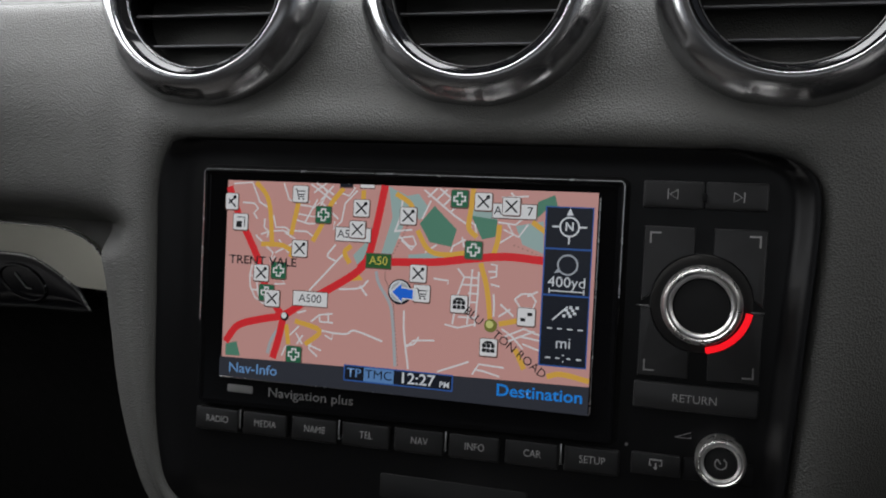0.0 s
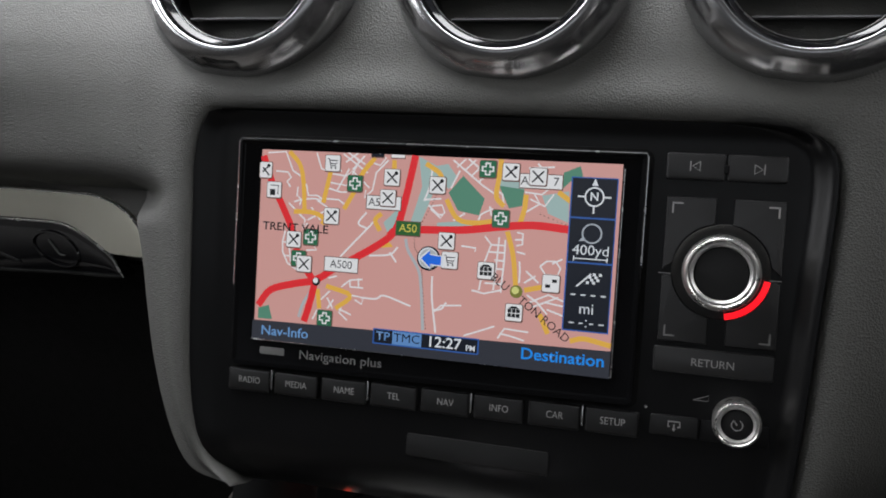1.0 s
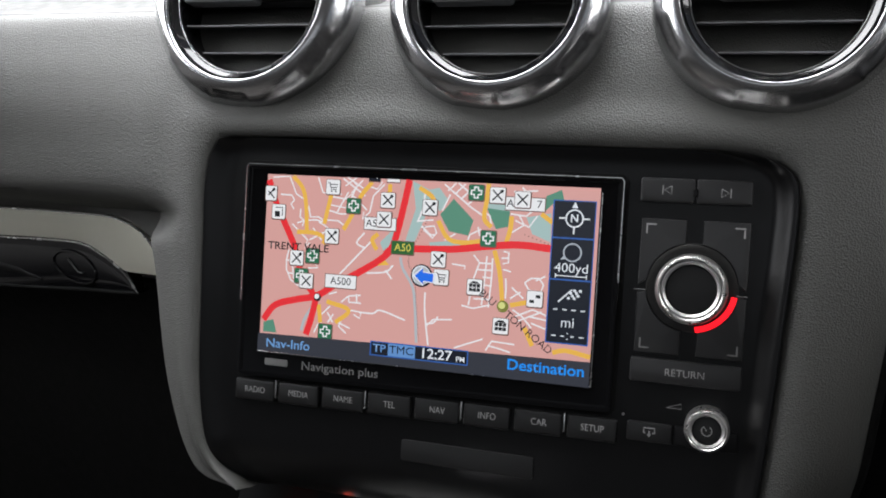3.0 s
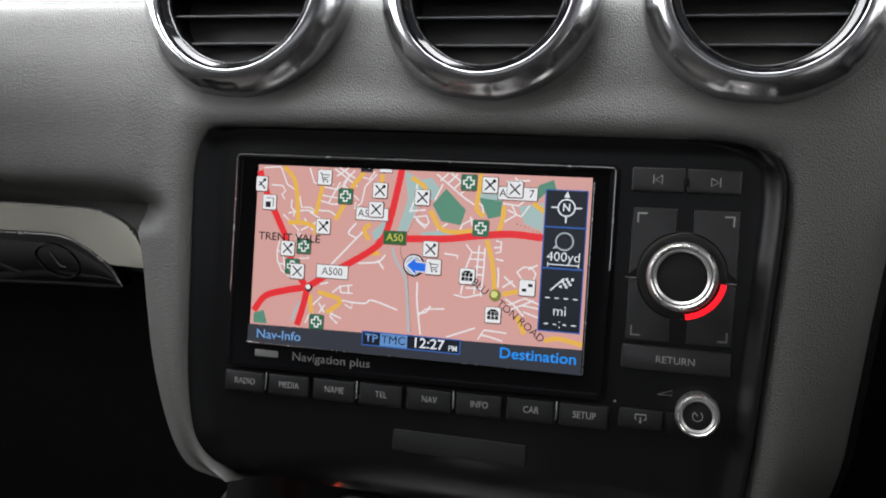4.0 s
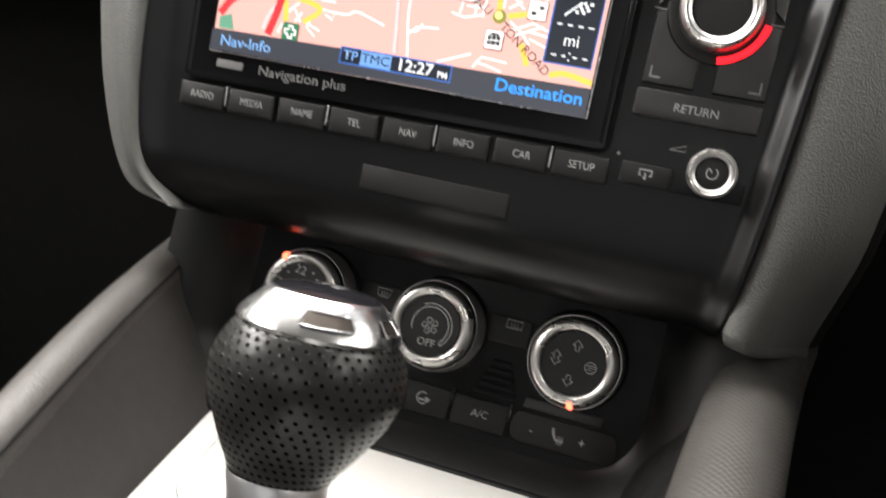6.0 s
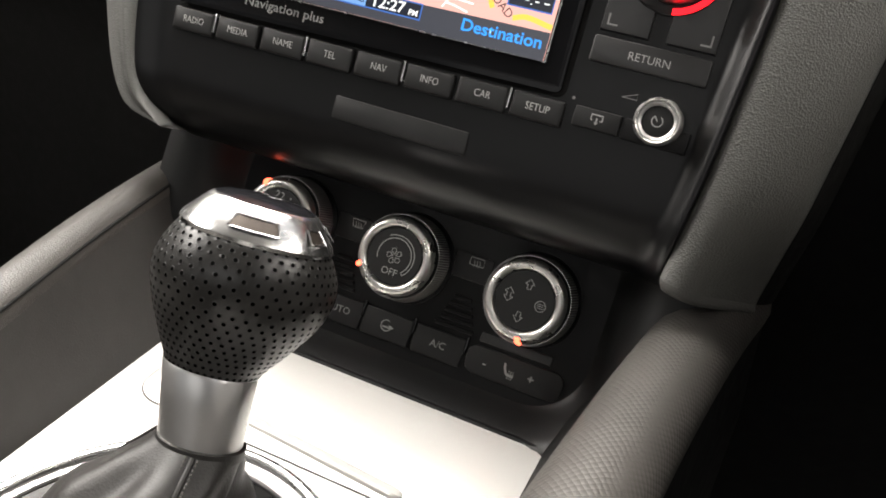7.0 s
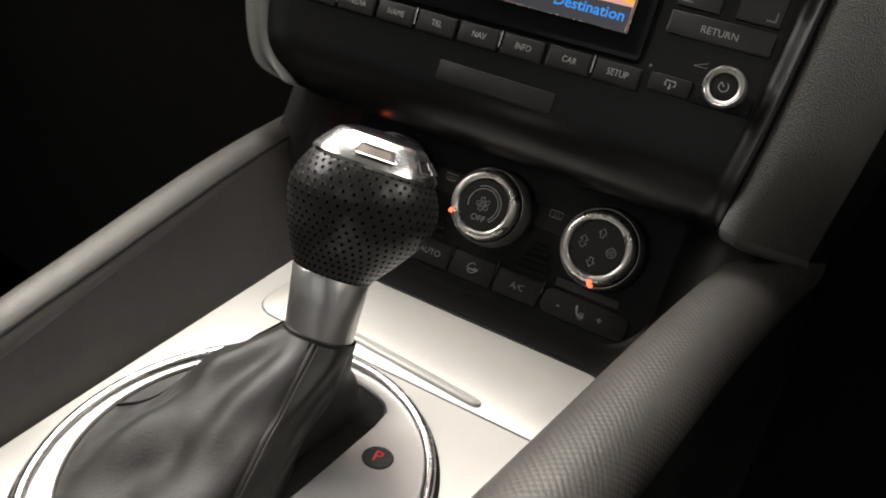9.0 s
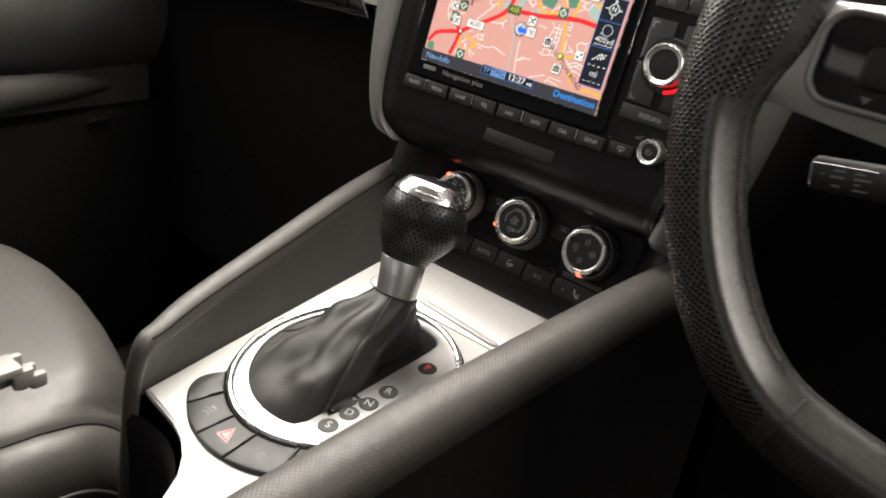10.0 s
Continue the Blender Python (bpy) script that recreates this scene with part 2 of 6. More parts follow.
def tube(points, radius, n=8, closed=False, flat=1.0):
    """A round bar along points. radius: one, or one for each point."""
    pts = [Vector(p) for p in points]
    k = len(pts)
    rad = [radius] * k if isinstance(radius, (int, float)) else radius
    loops = []
    s = None
    for i, p in enumerate(pts):
        a = pts[(i - 1) % k] if (closed or i > 0) else p
        b = pts[(i + 1) % k] if (closed or i < k - 1) else p
        d = (b - a).normalized()
        if s is None:
            s = d.cross(Vector((0, 0, 1)) if abs(d.z) < 0.9 else Vector((0, 1, 0)))
        s = (s - d * s.dot(d)).normalized()
        t = s.cross(d)
        loops.append([p + rad[i] * (math.cos(2 * math.pi * j / n) * s + flat * math.sin(2 * math.pi * j / n) * t) for j in range(n)])
    if closed:
        loops.append(loops[0])
        bm = loft(loops, (False, False))
        bmesh.ops.remove_doubles(bm, verts=bm.verts, dist=1e-7)
        return bm
    return loft(loops)


def wrap_uv(bm, path, girth, n):
    """Lays a flat coordinate in metres round a bar of n sides."""
    uv = bm.loops.layers.uv.new("UVMap")
    bm.verts.index_update()
    run = [0.0]
    for a, b in zip(path, path[1:]):
        run.append(run[-1] + (b - a).length)
    for f in bm.faces:
        if len(f.verts) != 4:
            continue
        js = [v.index % n for v in f.verts]
        wrap = max(js) - min(js) > 1
        for lp in f.loops:
            j = lp.vert.index % n
            lp[uv].uv = (girth * ((n if wrap and j == 0 else j) / n), run[lp.vert.index // n])
    return bm


def smooth_path(pts, per=8):
    """Points on a smooth curve through pts."""
    p = [Vector(q) for q in pts]
    p = [2 * p[0] - p[1]] + p + [2 * p[-1] - p[-2]]
    out = []
    for i in range(1, len(p) - 2):
        a, b, c, d = p[i - 1 : i + 3]
        for k in range(per):
            t = k / per
            out.append(0.5 * (2 * b + (c - a) * t + (2 * a - 5 * b + 4 * c - d) * t * t + (3 * b - a - 3 * c + d) * t**3))
    out.append(p[-2])
    return out


def merge(*bms):
    out = bmesh.new()
    for b in bms:
        me = bpy.data.meshes.new("tmp")
        b.to_mesh(me)
        b.free()
        out.from_mesh(me)
        bpy.data.meshes.remove(me)
    return out


def ribbon(pts, width, z):
    """A flat line of some width in the plane of z."""
    p = [Vector((x, y, 0)) for x, y in pts]
    bm = bmesh.new()
    rows = []
    for i, q in enumerate(p):
        d = (p[min(i + 1, len(p) - 1)] - p[max(i - 1, 0)]).normalized()
        s = Vector((-d.y, d.x, 0)) * width / 2
        rows.append((bm.verts.new(q + s + Vector((0, 0, z))), bm.verts.new(q - s + Vector((0, 0, z)))))
    for a, b in zip(rows, rows[1:]):
        bm.faces.new((a[0], a[1], b[1], b[0]))
    return bm


def flat(pts, z):
    bm = bmesh.new()
    bm.faces.new([bm.verts.new((x, y, z)) for x, y in pts])
    return bm


def disc(x, y, r, z, n=28, squash=1.0):
    return flat([(x + r * math.cos(2 * math.pi * i / n), y + squash * r * math.sin(2 * math.pi * i / n)) for i in range(n)], z)


def arc_band(x, y, r, width, a0, a1, z, n=24):
    return ribbon([(x + r * math.cos(radians(a0 + (a1 - a0) * i / n)), y + r * math.sin(radians(a0 + (a1 - a0) * i / n))) for i in range(n + 1)], width, z)


def quad(x0, x1, y0, y1, z):
    return flat([(x0, y0), (x1, y0), (x1, y1), (x0, y1)], z)


def words(text, size, x, y, z, m, turn=0.0, align="CENTER", bold=0.0, squeeze=1.0):
    """A mesh of letters: capital height about 0.7 of size."""
    cu = bpy.data.curves.new("letters", "FONT")
    cu.body, cu.size, cu.align_x, cu.align_y, cu.offset, cu.resolution_u = text, size, align, "CENTER", bold, 3
    ob = new("letters", cu)
    bpy.context.view_layer.update()
    me = bpy.data.meshes.new_from_object(ob.evaluated_get(bpy.context.evaluated_depsgraph_get()))
    bpy.data.objects.remove(ob)
    me.transform(m @ Matrix.Translation((x, y, z)) @ Matrix.Rotation(turn, 4, "Z") @ Matrix.Diagonal((squeeze, 1, 1, 1)))
    return me


def grid(nu, nv, fn):
    """A sheet of nu by nv points given by fn(i, j)."""
    bm = bmesh.new()
    v = [[bm.verts.new(fn(i, j)) for j in range(nv)] for i in range(nu)]
    for i in range(nu - 1):
        for j in range(nv - 1):
            bm.faces.new((v[i][j], v[i + 1][j], v[i + 1][j + 1], v[i][j + 1]))
    return bm


def box(x0, x1, y0, y1, z0, z1, r=0.0, seg=2):
    bm = bmesh.new()
    bmesh.ops.create_cube(bm, size=1)
    bmesh.ops.transform(bm, matrix=Matrix.Translation(((x0 + x1) / 2, (y0 + y1) / 2, (z0 + z1) / 2)) @ Matrix.Diagonal((x1 - x0, y1 - y0, z1 - z0, 1)), verts=bm.verts)
    if r:
        bmesh.ops.bevel(bm, geom=bm.edges[:], offset=r, segments=seg, affect="EDGES", profile=0.5)
    return bm


def ease(t):
    t = max(0.0, min(1.0, t))
    return t * t * (3 - 2 * t)


# ==== the cabin shell ====
solid("ground", grid(2, 2, lambda i, j: Vector((-40 + 80 * i, -40 + 80 * j, -0.28))), TARMAC, "grey tarmac under and around the car", "ground", kind="structure")
solid("floor", box(-0.74, 0.80, -1.3, 0.95, 0.02, 0.05), CARPET, "black carpet on the cabin floor", "floor", kind="structure")
solid("ceiling", box(-0.60, 0.66, -1.3, 0.12, 1.17, 1.20), HEADLINING, "pale grey cloth headlining", "ceiling", kind="structure")
solid("wall_front", box(-0.74, 0.80, 0.90, 0.95, 0.05, 0.84), VOID, "black bulkhead lining behind the dashboard", "wall", kind="structure")
solid("wall_rear", box(-0.74, 0.80, -1.33, -1.3, 0.05, 0.86), DOORCARD, "dark trimmed wall behind the seats", "wall", kind="structure")
solid("wall_right", box(0.77, 0.80, -1.3, 0.90, 0.05, 0.84), DOORCARD, "dark door trim on the driver's side", "wall", kind="structure")
for x0, x1 in ((-0.74, -0.60), (0.66, 0.80)):
    solid("trim", loft([rrect(x0, x1, -1.3, -0.62, 0.01, 0.84), rrect(x0 * 0.9, x1 * 0.9, -1.3, -0.7, 0.01, 1.2)]), DOORCARD, "dark rear quarter pillar trim", "pillar trim", kind="structure")
for s in (-1, 1):
    solid("trim", tube([(0.03 + s * 0.74, 0.82, 0.82), (0.03 + s * 0.62, 0.12, 1.19)], 0.035, 10), DOORCARD, "dark windscreen pillar trim", "pillar trim", kind="structure")

# passenger door with its armrest ridge and pull
door = thing("car_door", (-0.66, 0.2, 0.05), "dark grey passenger door trim with a padded ridge", "car door")
part("door_panel", box(-0.74, -0.64, -0.62, 0.88, 0.05, 0.83, 0.012), DOORCARD, door)
part("upper_pad", grid(24, 12, lambda i, j: Vector((-0.64 + 0.055 * math.sin(math.pi * j / 11) ** 0.7, -0.6 + 1.0 * i / 23, 0.445 + 0.18 * j / 11))), DOORCARD, door)
part("armrest_ridge", tube(smooth_path([(-0.60, -0.5, 0.435), (-0.592, 0.0, 0.437), (-0.60, 0.20, 0.438), (-0.625, 0.33, 0.43)], 8), [0.022] * 16 + [0.02, 0.019, 0.018, 0.017, 0.016, 0.014, 0.012, 0.01, 0.008], 12), SEATLEATHER, door)
part("door_pocket", box(-0.645, -0.605, -0.5, 0.86, 0.06, 0.40, 0.012), TRIMSHADE, door)
part("latch_clip", box(-0.604, -0.598, 0.290, 0.318, 0.391, 0.396, 0.001), SATIN, door, "small bright metal clip")

# ==== dashboard ====
dash = thing("dashboard", (0.03, 0.33, 0.5), "dark grey soft-grained dashboard with rounded cowl", "dashboard", kind="structure")


def left_back(u, v):
    """How far the lower passenger side of the dashboard falls back."""
    d = max(0.0, -0.130 - u)
    return -d * ease(d / 0.03 + 0.35) * (0.17 * ease((0.118 - v) / 0.09) + 0.09 * ease((0.037 - v) / 0.012))


INNER = [(-0.078, -0.094), (-0.093, -0.080), (-0.0998, -0.05), (-0.1015, 0.0), (-0.1022, 0.042), (-0.0975, 0.0572), (-0.083, 0.0617), (0.0, 0.0620), (0.08, 0.0615), (0.122, 0.0607), (0.1385, 0.0552), (0.1432, 0.042), (0.141, 0.0), (0.1375, -0.05), (0.1345, -0.076), (0.1328, -0.092)]
OUTER = [(-0.0785, -0.0950), (-0.1025, -0.0868), (-0.1210, -0.0500), (-0.1330, 0.0), (-0.1395, 0.018), (-0.142, 0.040), (-0.142, 0.090), (-0.08, 0.090), (0.0, 0.090), (0.08, 0.090), (0.13, 0.090), (0.1845, 0.090), (0.1845, 0.04), (0.1797, 0.0), (0.1737, -0.05), (0.1701, -0.08), (0.1680, -0.098)]
INNER.insert(4, (-0.1020, 0.02))
PROFILE = smooth_path([(0.060, 0.0010, 0), (0.074, 0.0006, 0), (0.090, -0.0030, 0), (0.104, -0.0080, 0), (0.1165, -0.0130, 0), (0.1225, -0.0180, 0), (0.1255, -0.0260, 0), (0.132, -0.046, 0), (0.149, -0.082, 0), (0.178, -0.14, 0), (0.215, -0.26, 0), (0.262, -0.45, 0), (0.285, -0.60, 0)], 4)
UNDER = smooth_path([(-0.010, -0.044, 0), (0.006, -0.041, 0), (0.018, -0.037, 0), (0.0255, -0.028, 0), (0.0280, -0.014, 0), (0.0305, -0.0055, 0), (0.035, -0.0012, 0), (0.044, 0.0008, 0), (0.060, 0.0010, 0)], 4)


def along(path, v):
    """Depth of a drawn profile at height v."""
    if v <= path[0].x:
        return path[0].y
    for a, b in zip(path, path[1:]):
        if v <= b.x:
            return a.y + (b.y - a.y) * (v - a.x) / (b.x - a.x)
    return path[-1].y


def dash_depth(u, v, flank=False):
    """The soft front of the dashboard: undercut on the passenger side, a round pillar on the driver's."""
    w = along(PROFILE, v)
    if v < 0.060:
        full = 1.0 if not flank else 0.25 + 0.75 * ease((v - 0.010) / 0.024)
        w += (along(UNDER, v) - w) * full * ease((-0.098 - u) / 0.062)
    w += left_back(u, v)
    w -= 0.031 * ease((-0.052 - v) / 0.056) * ease((u - 0.130) / 0.02)
    d = min(0.0255, max(0.0, u - 0.159 - max(-0.0165, 0.12 * min(0.0, v - 0.04))))
    return w - (0.026 - math.sqrt(0.026**2 - d * d)) * ease((0.100 - v) / 0.035)


inn = smooth_path([(x, y, 0) for x, y in INNER], 7)
outp = smooth_path([(x, y, 0) for x, y in OUTER], 7)
STEPS = [(0.0, -0.006), (0.0, 0.001), (0.03, 0.0028), (0.09, 0.0038), (0.2, 0.0042), (0.32, 0.0040), (0.45, 0.0030), (0.58, 0.0015), (0.7, 0.0), (0.8, 0.0), (0.88, 0.0), (0.94, 0.0), (1.0, 0.0)]
rows = []
for t, w in STEPS:
    k = ease((t - 0.16) / 0.72)
    row_ = []
    for a, b in zip(inn, outp):
        x, y = a.x + (b.x - a.x) * t, a.y + (b.y - a.y) * t
        row_.append(Vector((x, y, w * (1 - k) + dash_depth(x, y, True) * k)))
    rows.append(row_)
part("centre_cowl", loft([[MR @ p for p in r] for r in rows], closed=False), SOFT, dash, sharp=60)
edge = [p for p in rows[-1] if p.x < -0.07 and p.y < 0.034]
part("cowl_return", loft([[MR @ Vector((p.x + dx, p.y, p.z - back)) for p in edge] for dx, back in ((0, 0.0), (0.0008, 0.0025), (0.003, 0.006), (0.006, 0.05))], closed=False), SOFT, dash, sharp=70)
# round foot and inner side of the pillar beside the unit
foot = [r[-1] for r in rows]
part("pillar_foot", loft([[MR @ Vector((p.x + 0.002 * q, p.y - 0.005 * math.sin(0.5 * math.pi * min(1, q)), p.z - 0.0002 - 0.008 * (1 - math.cos(0.5 * math.pi * min(1, q))) - 0.05 * max(0, q - 1))) for p in foot] for q in (0, 0.2, 0.4, 0.6, 0.8, 1.0, 1.3, 2.0, 3.0)], closed=False), SOFT, dash)
XS = [-0.66, -0.5, -0.4, -0.32, -0.26, -0.22, -0.19, -0.17, -0.155, -0.142, -0.13, -0.1, -0.05, 0.0, 0.05, 0.1, 0.13, 0.15, 0.16, 0.168, 0.175, 0.180, 0.1845, 0.20, 0.23, 0.3, 0.45, 0.6, 0.72]
front = [0.0895, 0.092, 0.095, 0.098, 0.101, 0.104, 0.107, 0.110, 0.1135, 0.1165, 0.1185, 0.1205, 0.1220, 0.1233]
top = [p for p in PROFILE if p.x >= 0.1220]


def front_at(u, v):
    return MR @ Vector((u, v, dash_depth(min(u, 0.1845), v) - 0.0001))


part("front_band", grid(len(XS), len(front), lambda i, j: front_at(XS[i], front[j])), SOFT, dash, sharp=60)
part("top_pad", grid(len(XS), len(top), lambda i, j: MR @ Vector((XS[i], top[j].x, top[j].y + left_back(XS[i], top[j].x)))), PAD, dash, "lighter grey padded dashboard top", sharp=60)
XL = [x for x in XS if x <= -0.142] + [-0.1415]
LOWV = [-0.010, 0.006, 0.012, 0.018, 0.022, 0.0255, 0.0275, 0.029, 0.0305, 0.0325, 0.035, 0.038, 0.042, 0.048, 0.055, 0.062, 0.070, 0.078, 0.085, 0.0905]
part("passenger_band", grid(len(XL), len(LOWV), lambda i, j: front_at(XL[i], LOWV[j])), SOFT, dash, sharp=60)
XR = [0.184, 0.195, 0.22, 0.26, 0.32, 0.45, 0.6, 0.72]
part("driver_band", grid(len(XR), 10, lambda i, j: MR @ Vector((XR[i], 0.0905 - 0.05 * j / 9, dash_depth(0.1845, 0.0905) - 0.0002 - 0.06 * (j / 9) ** 1.6))), SOFT, dash, sharp=60)
part("glovebox_door", grid(12, 5, lambda i, j: Vector((-0.66 + 0.535 * i / 11, 0.300 + 0.13 * 0.53 * (1 - i / 11) + 0.04 * j / 4, 0.615 - 0.10 * j / 4 - (0.28 if j == 4 else 0)))), TRIMSHADE, dash, "black glovebox door")
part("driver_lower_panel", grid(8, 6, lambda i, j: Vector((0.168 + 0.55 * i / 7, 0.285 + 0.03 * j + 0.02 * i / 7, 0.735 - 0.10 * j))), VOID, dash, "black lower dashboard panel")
side = [r for r in rows[-1] if r.x > 0.15 and r.y < 0.0895]
# pillar's driver side: its shade put into a near-black colour, not soft grey
part("column_shade_side", loft([[MR @ Vector((p.x + dx, p.y, p.z + 0.001 - back)) for p in side] for dx, back in ((0.0, 0.0), (0.003, 0.006), (0.006, 0.015), (0.008, 0.028), (0.010, 0.06), (0.012, 0.11), (0.013, 0.15))], closed=False), TRIMSHADE, dash, sharp=60)

# passenger trim strip with the glossy handle below it
SD = Vector((0.9929, -0.1191, 0))
MS = Matrix.Identity(4)
for i in range(3):
    MS[i][0], MS[i][1], MS[i][2], MS[i][3] = SD[i], (0, 0, 1)[i], (-0.1191, -0.9929, 0)[i], (-0.1366, 0.2899, 0)[i]
strip = thing("trim_strip", (-0.25, 0.31, 0.62), "satin aluminium trim strip with a glossy black pull", "trim strip")
ST = smooth_path([(-0.50, 0.646, 0.620), (-0.30, 0.6495, 0.627), (-0.145, 0.6520, 0.6355), (-0.10, 0.6530, 0.6376), (-0.074, 0.6535, 0.6377), (-0.059, 0.6540, 0.6340), (-0.0475, 0.6540, 0.6294), (-0.039, 0.6530, 0.6260), (-0.0275, 0.6500, 0.6263), (-0.018, 0.6438, 0.6268), (-0.0128, 0.6360, 0.6272), (-0.0112, 0.6300, 0.6276)], 6)


def bend(s):
    """The strip's tip curls forward into the dashboard."""
    k = max(0.0, s + 0.085)
    return 0.17 * k * k / (k + 0.035)


def section(s, zt, zb, depth, back, n=9, power=0.25):
    back += bend(s)
    return [Vector((s, zb + (zt - zb) * i / (n - 1), bend(s) + depth * math.sin(math.pi * (0.06 + 0.88 * i / (n - 1))) ** power)) for i in range(n)] + [Vector((s, zt, back)), Vector((s, zb, back))]


def strip_return(k, out, fwd):
    """The dashboard closing on the strip's upper edge, turning with it round the tip."""
    p, a, b = ST[k], ST[max(0, k - 1)], ST[min(len(ST) - 1, k + 1)]
    n = Vector((a.y - b.y, b.x - a.x, 0)).normalized()
    tip = ease((p.x + 0.095) / 0.035)
    way = Vector((0, 1, 0)).lerp(n, tip).normalized()
    return Vector((p.x, p.y, bend(p.x))) + way * out * (1 + 0.5 * tip) + Vector((0, 0, fwd * (1 - 0.93 * tip)))


part("dash_return", loft([[strip_return(k, out, fwd) for k in range(len(ST))] for out, fwd in ((-0.0015, -0.0012), (0.002, 0.0006), (0.006, 0.006), (0.011, 0.015), (0.016, 0.027))], closed=False), SOFT, dash, m=MS, sharp=80)
# bright tube added to draw the highlight on the band's upper edge
part("strip_highlight", tube([(p.x, p.y - 0.0003, bend(p.x) + 0.0020) for p in ST[:-8]], 0.0006, 6), SATIN, strip, "thin bright line standing in for the edge highlight", m=MS)
part("aluminium_band", loft([section(p.x, p.y, p.z, 0.003, -0.0005, power=0.16) for p in ST]), STRIP, strip, m=MS)
HT = smooth_path([(-0.48, 0.6205, 0.588), (-0.30, 0.6265, 0.596), (-0.145, 0.6350, 0.6053), (-0.10, 0.6371, 0.6083), (-0.074, 0.6372, 0.6105), (-0.059, 0.6335, 0.6117), (-0.0475, 0.6290, 0.6127), (-0.039, 0.6245, 0.6135), (-0.0345, 0.6195, 0.6141), (-0.031, 0.6156, 0.6147)], 6)
pull = part("door_pull", loft([section(p.x, p.y, p.z, 0.0028, -0.006, power=0.5) for p in HT]), GLOSS, strip, "glossy black moulded pull", m=MS)
# satin tube imitates the highlight running along the pull's top
part("pull_highlight", tube([(p.x, p.y - 0.0008, bend(p.x) + 0.0022) for p in HT], 0.0006, 6), SATIN, pull, "thin bright line in place of a gloss highlight", m=MS)
part("pull_lip", tube([(p.x, p.z + 0.0002, bend(p.x) + 0.0020) for p in HT], 0.0009, 6), TRIMSHADE, pull, m=MS)
tilt = radians(-10)
part("lock_ring", tube([(-0.0795 + 0.0165 * math.cos(a) * math.cos(tilt) - 0.0082 * math.sin(a) * math.sin(tilt), 0.6231 + 0.0165 * math.cos(a) * math.sin(tilt) + 0.0082 * math.sin(a) * math.cos(tilt), 0.0030 + bend(-0.0795 + 0.0165 * math.cos(a))) for a in [2 * math.pi * i / 36 for i in range(36)]], 0.0009, 6, True), GLOSS, pull, m=MS)
part("lock_slot", merge(tube([(-0.0845, 0.6275, 0.0031), (-0.0775, 0.6205, 0.0034), (-0.0735, 0.6203, 0.0039)], 0.0005, 6)), GRIPRIM, pull, m=MS)
part("finger_recess", loft([section(s, zm + h, zm - h, 0.0032, 0.0, 7, 0.6) for s, zm, h in ((-0.30, 0.6110, 0.0060), (-0.18, 0.6160, 0.0060), (-0.145, 0.6185, 0.0052), (-0.125, 0.6165, 0.0034), (-0.108, 0.6130, 0.0010))]), TRIMSHADE, pull, m=MS)
part("strip_carrier", loft([[Vector((s, z1, -0.0035)), Vector((s, z0, -0.0035)), Vector((s, z0, -0.03)), Vector((s, z1 - 0.004, -0.03))] for s, z1, z0 in ((-0.50, 0.642, 0.595), (-0.13, 0.6475, 0.608), (-0.06, 0.6490, 0.616), (-0.028, 0.643, 0.6235))]), BLACK, strip, m=MS)


# ==== round air vents ====
def dimpled_ring():
    """The turned chrome ring of a vent, with six shallow finger dimples pressed into its flank."""
    prof = smooth_path([(0.0488, -0.014, 0), (0.0500, -0.008, 0), (0.0503, -0.003, 0), (0.0494, 0.0015, 0), (0.0473, 0.0050, 0), (0.0444, 0.0079, 0), (0.0414, 0.0096, 0), (0.0396, 0.0100, 0), (0.0387, 0.0095, 0), (0.0383, 0.0080, 0), (0.0382, 0.002, 0)], 4)
    n = 180
    loops = []
    for k, p in enumerate(prof):
        a, b = prof[max(0, k - 1)], prof[min(len(prof) - 1, k + 1)]
        out = Vector((b.y - a.y, a.x - b.x, 0)).normalized()
        along_flank = 1 - abs((p.y - 0.0036) / 0.0052)
        loop = []
        for i in range(n):
            deg = 360 * i / n
            off = abs((deg + 95 + 30) % 60 - 30)
            dent = ease(along_flank / 0.35) * ease((13.0 - off) / 5.0) * 0.0007 if k < 28 else 0.0
            r, z = p.x - out.x * dent, p.y - out.y * dent
            loop.append(Vector((r * math.cos(radians(deg)), r * math.sin(radians(deg)), z)))
        loops.append(loop)
    return loft(loops, (False, False))


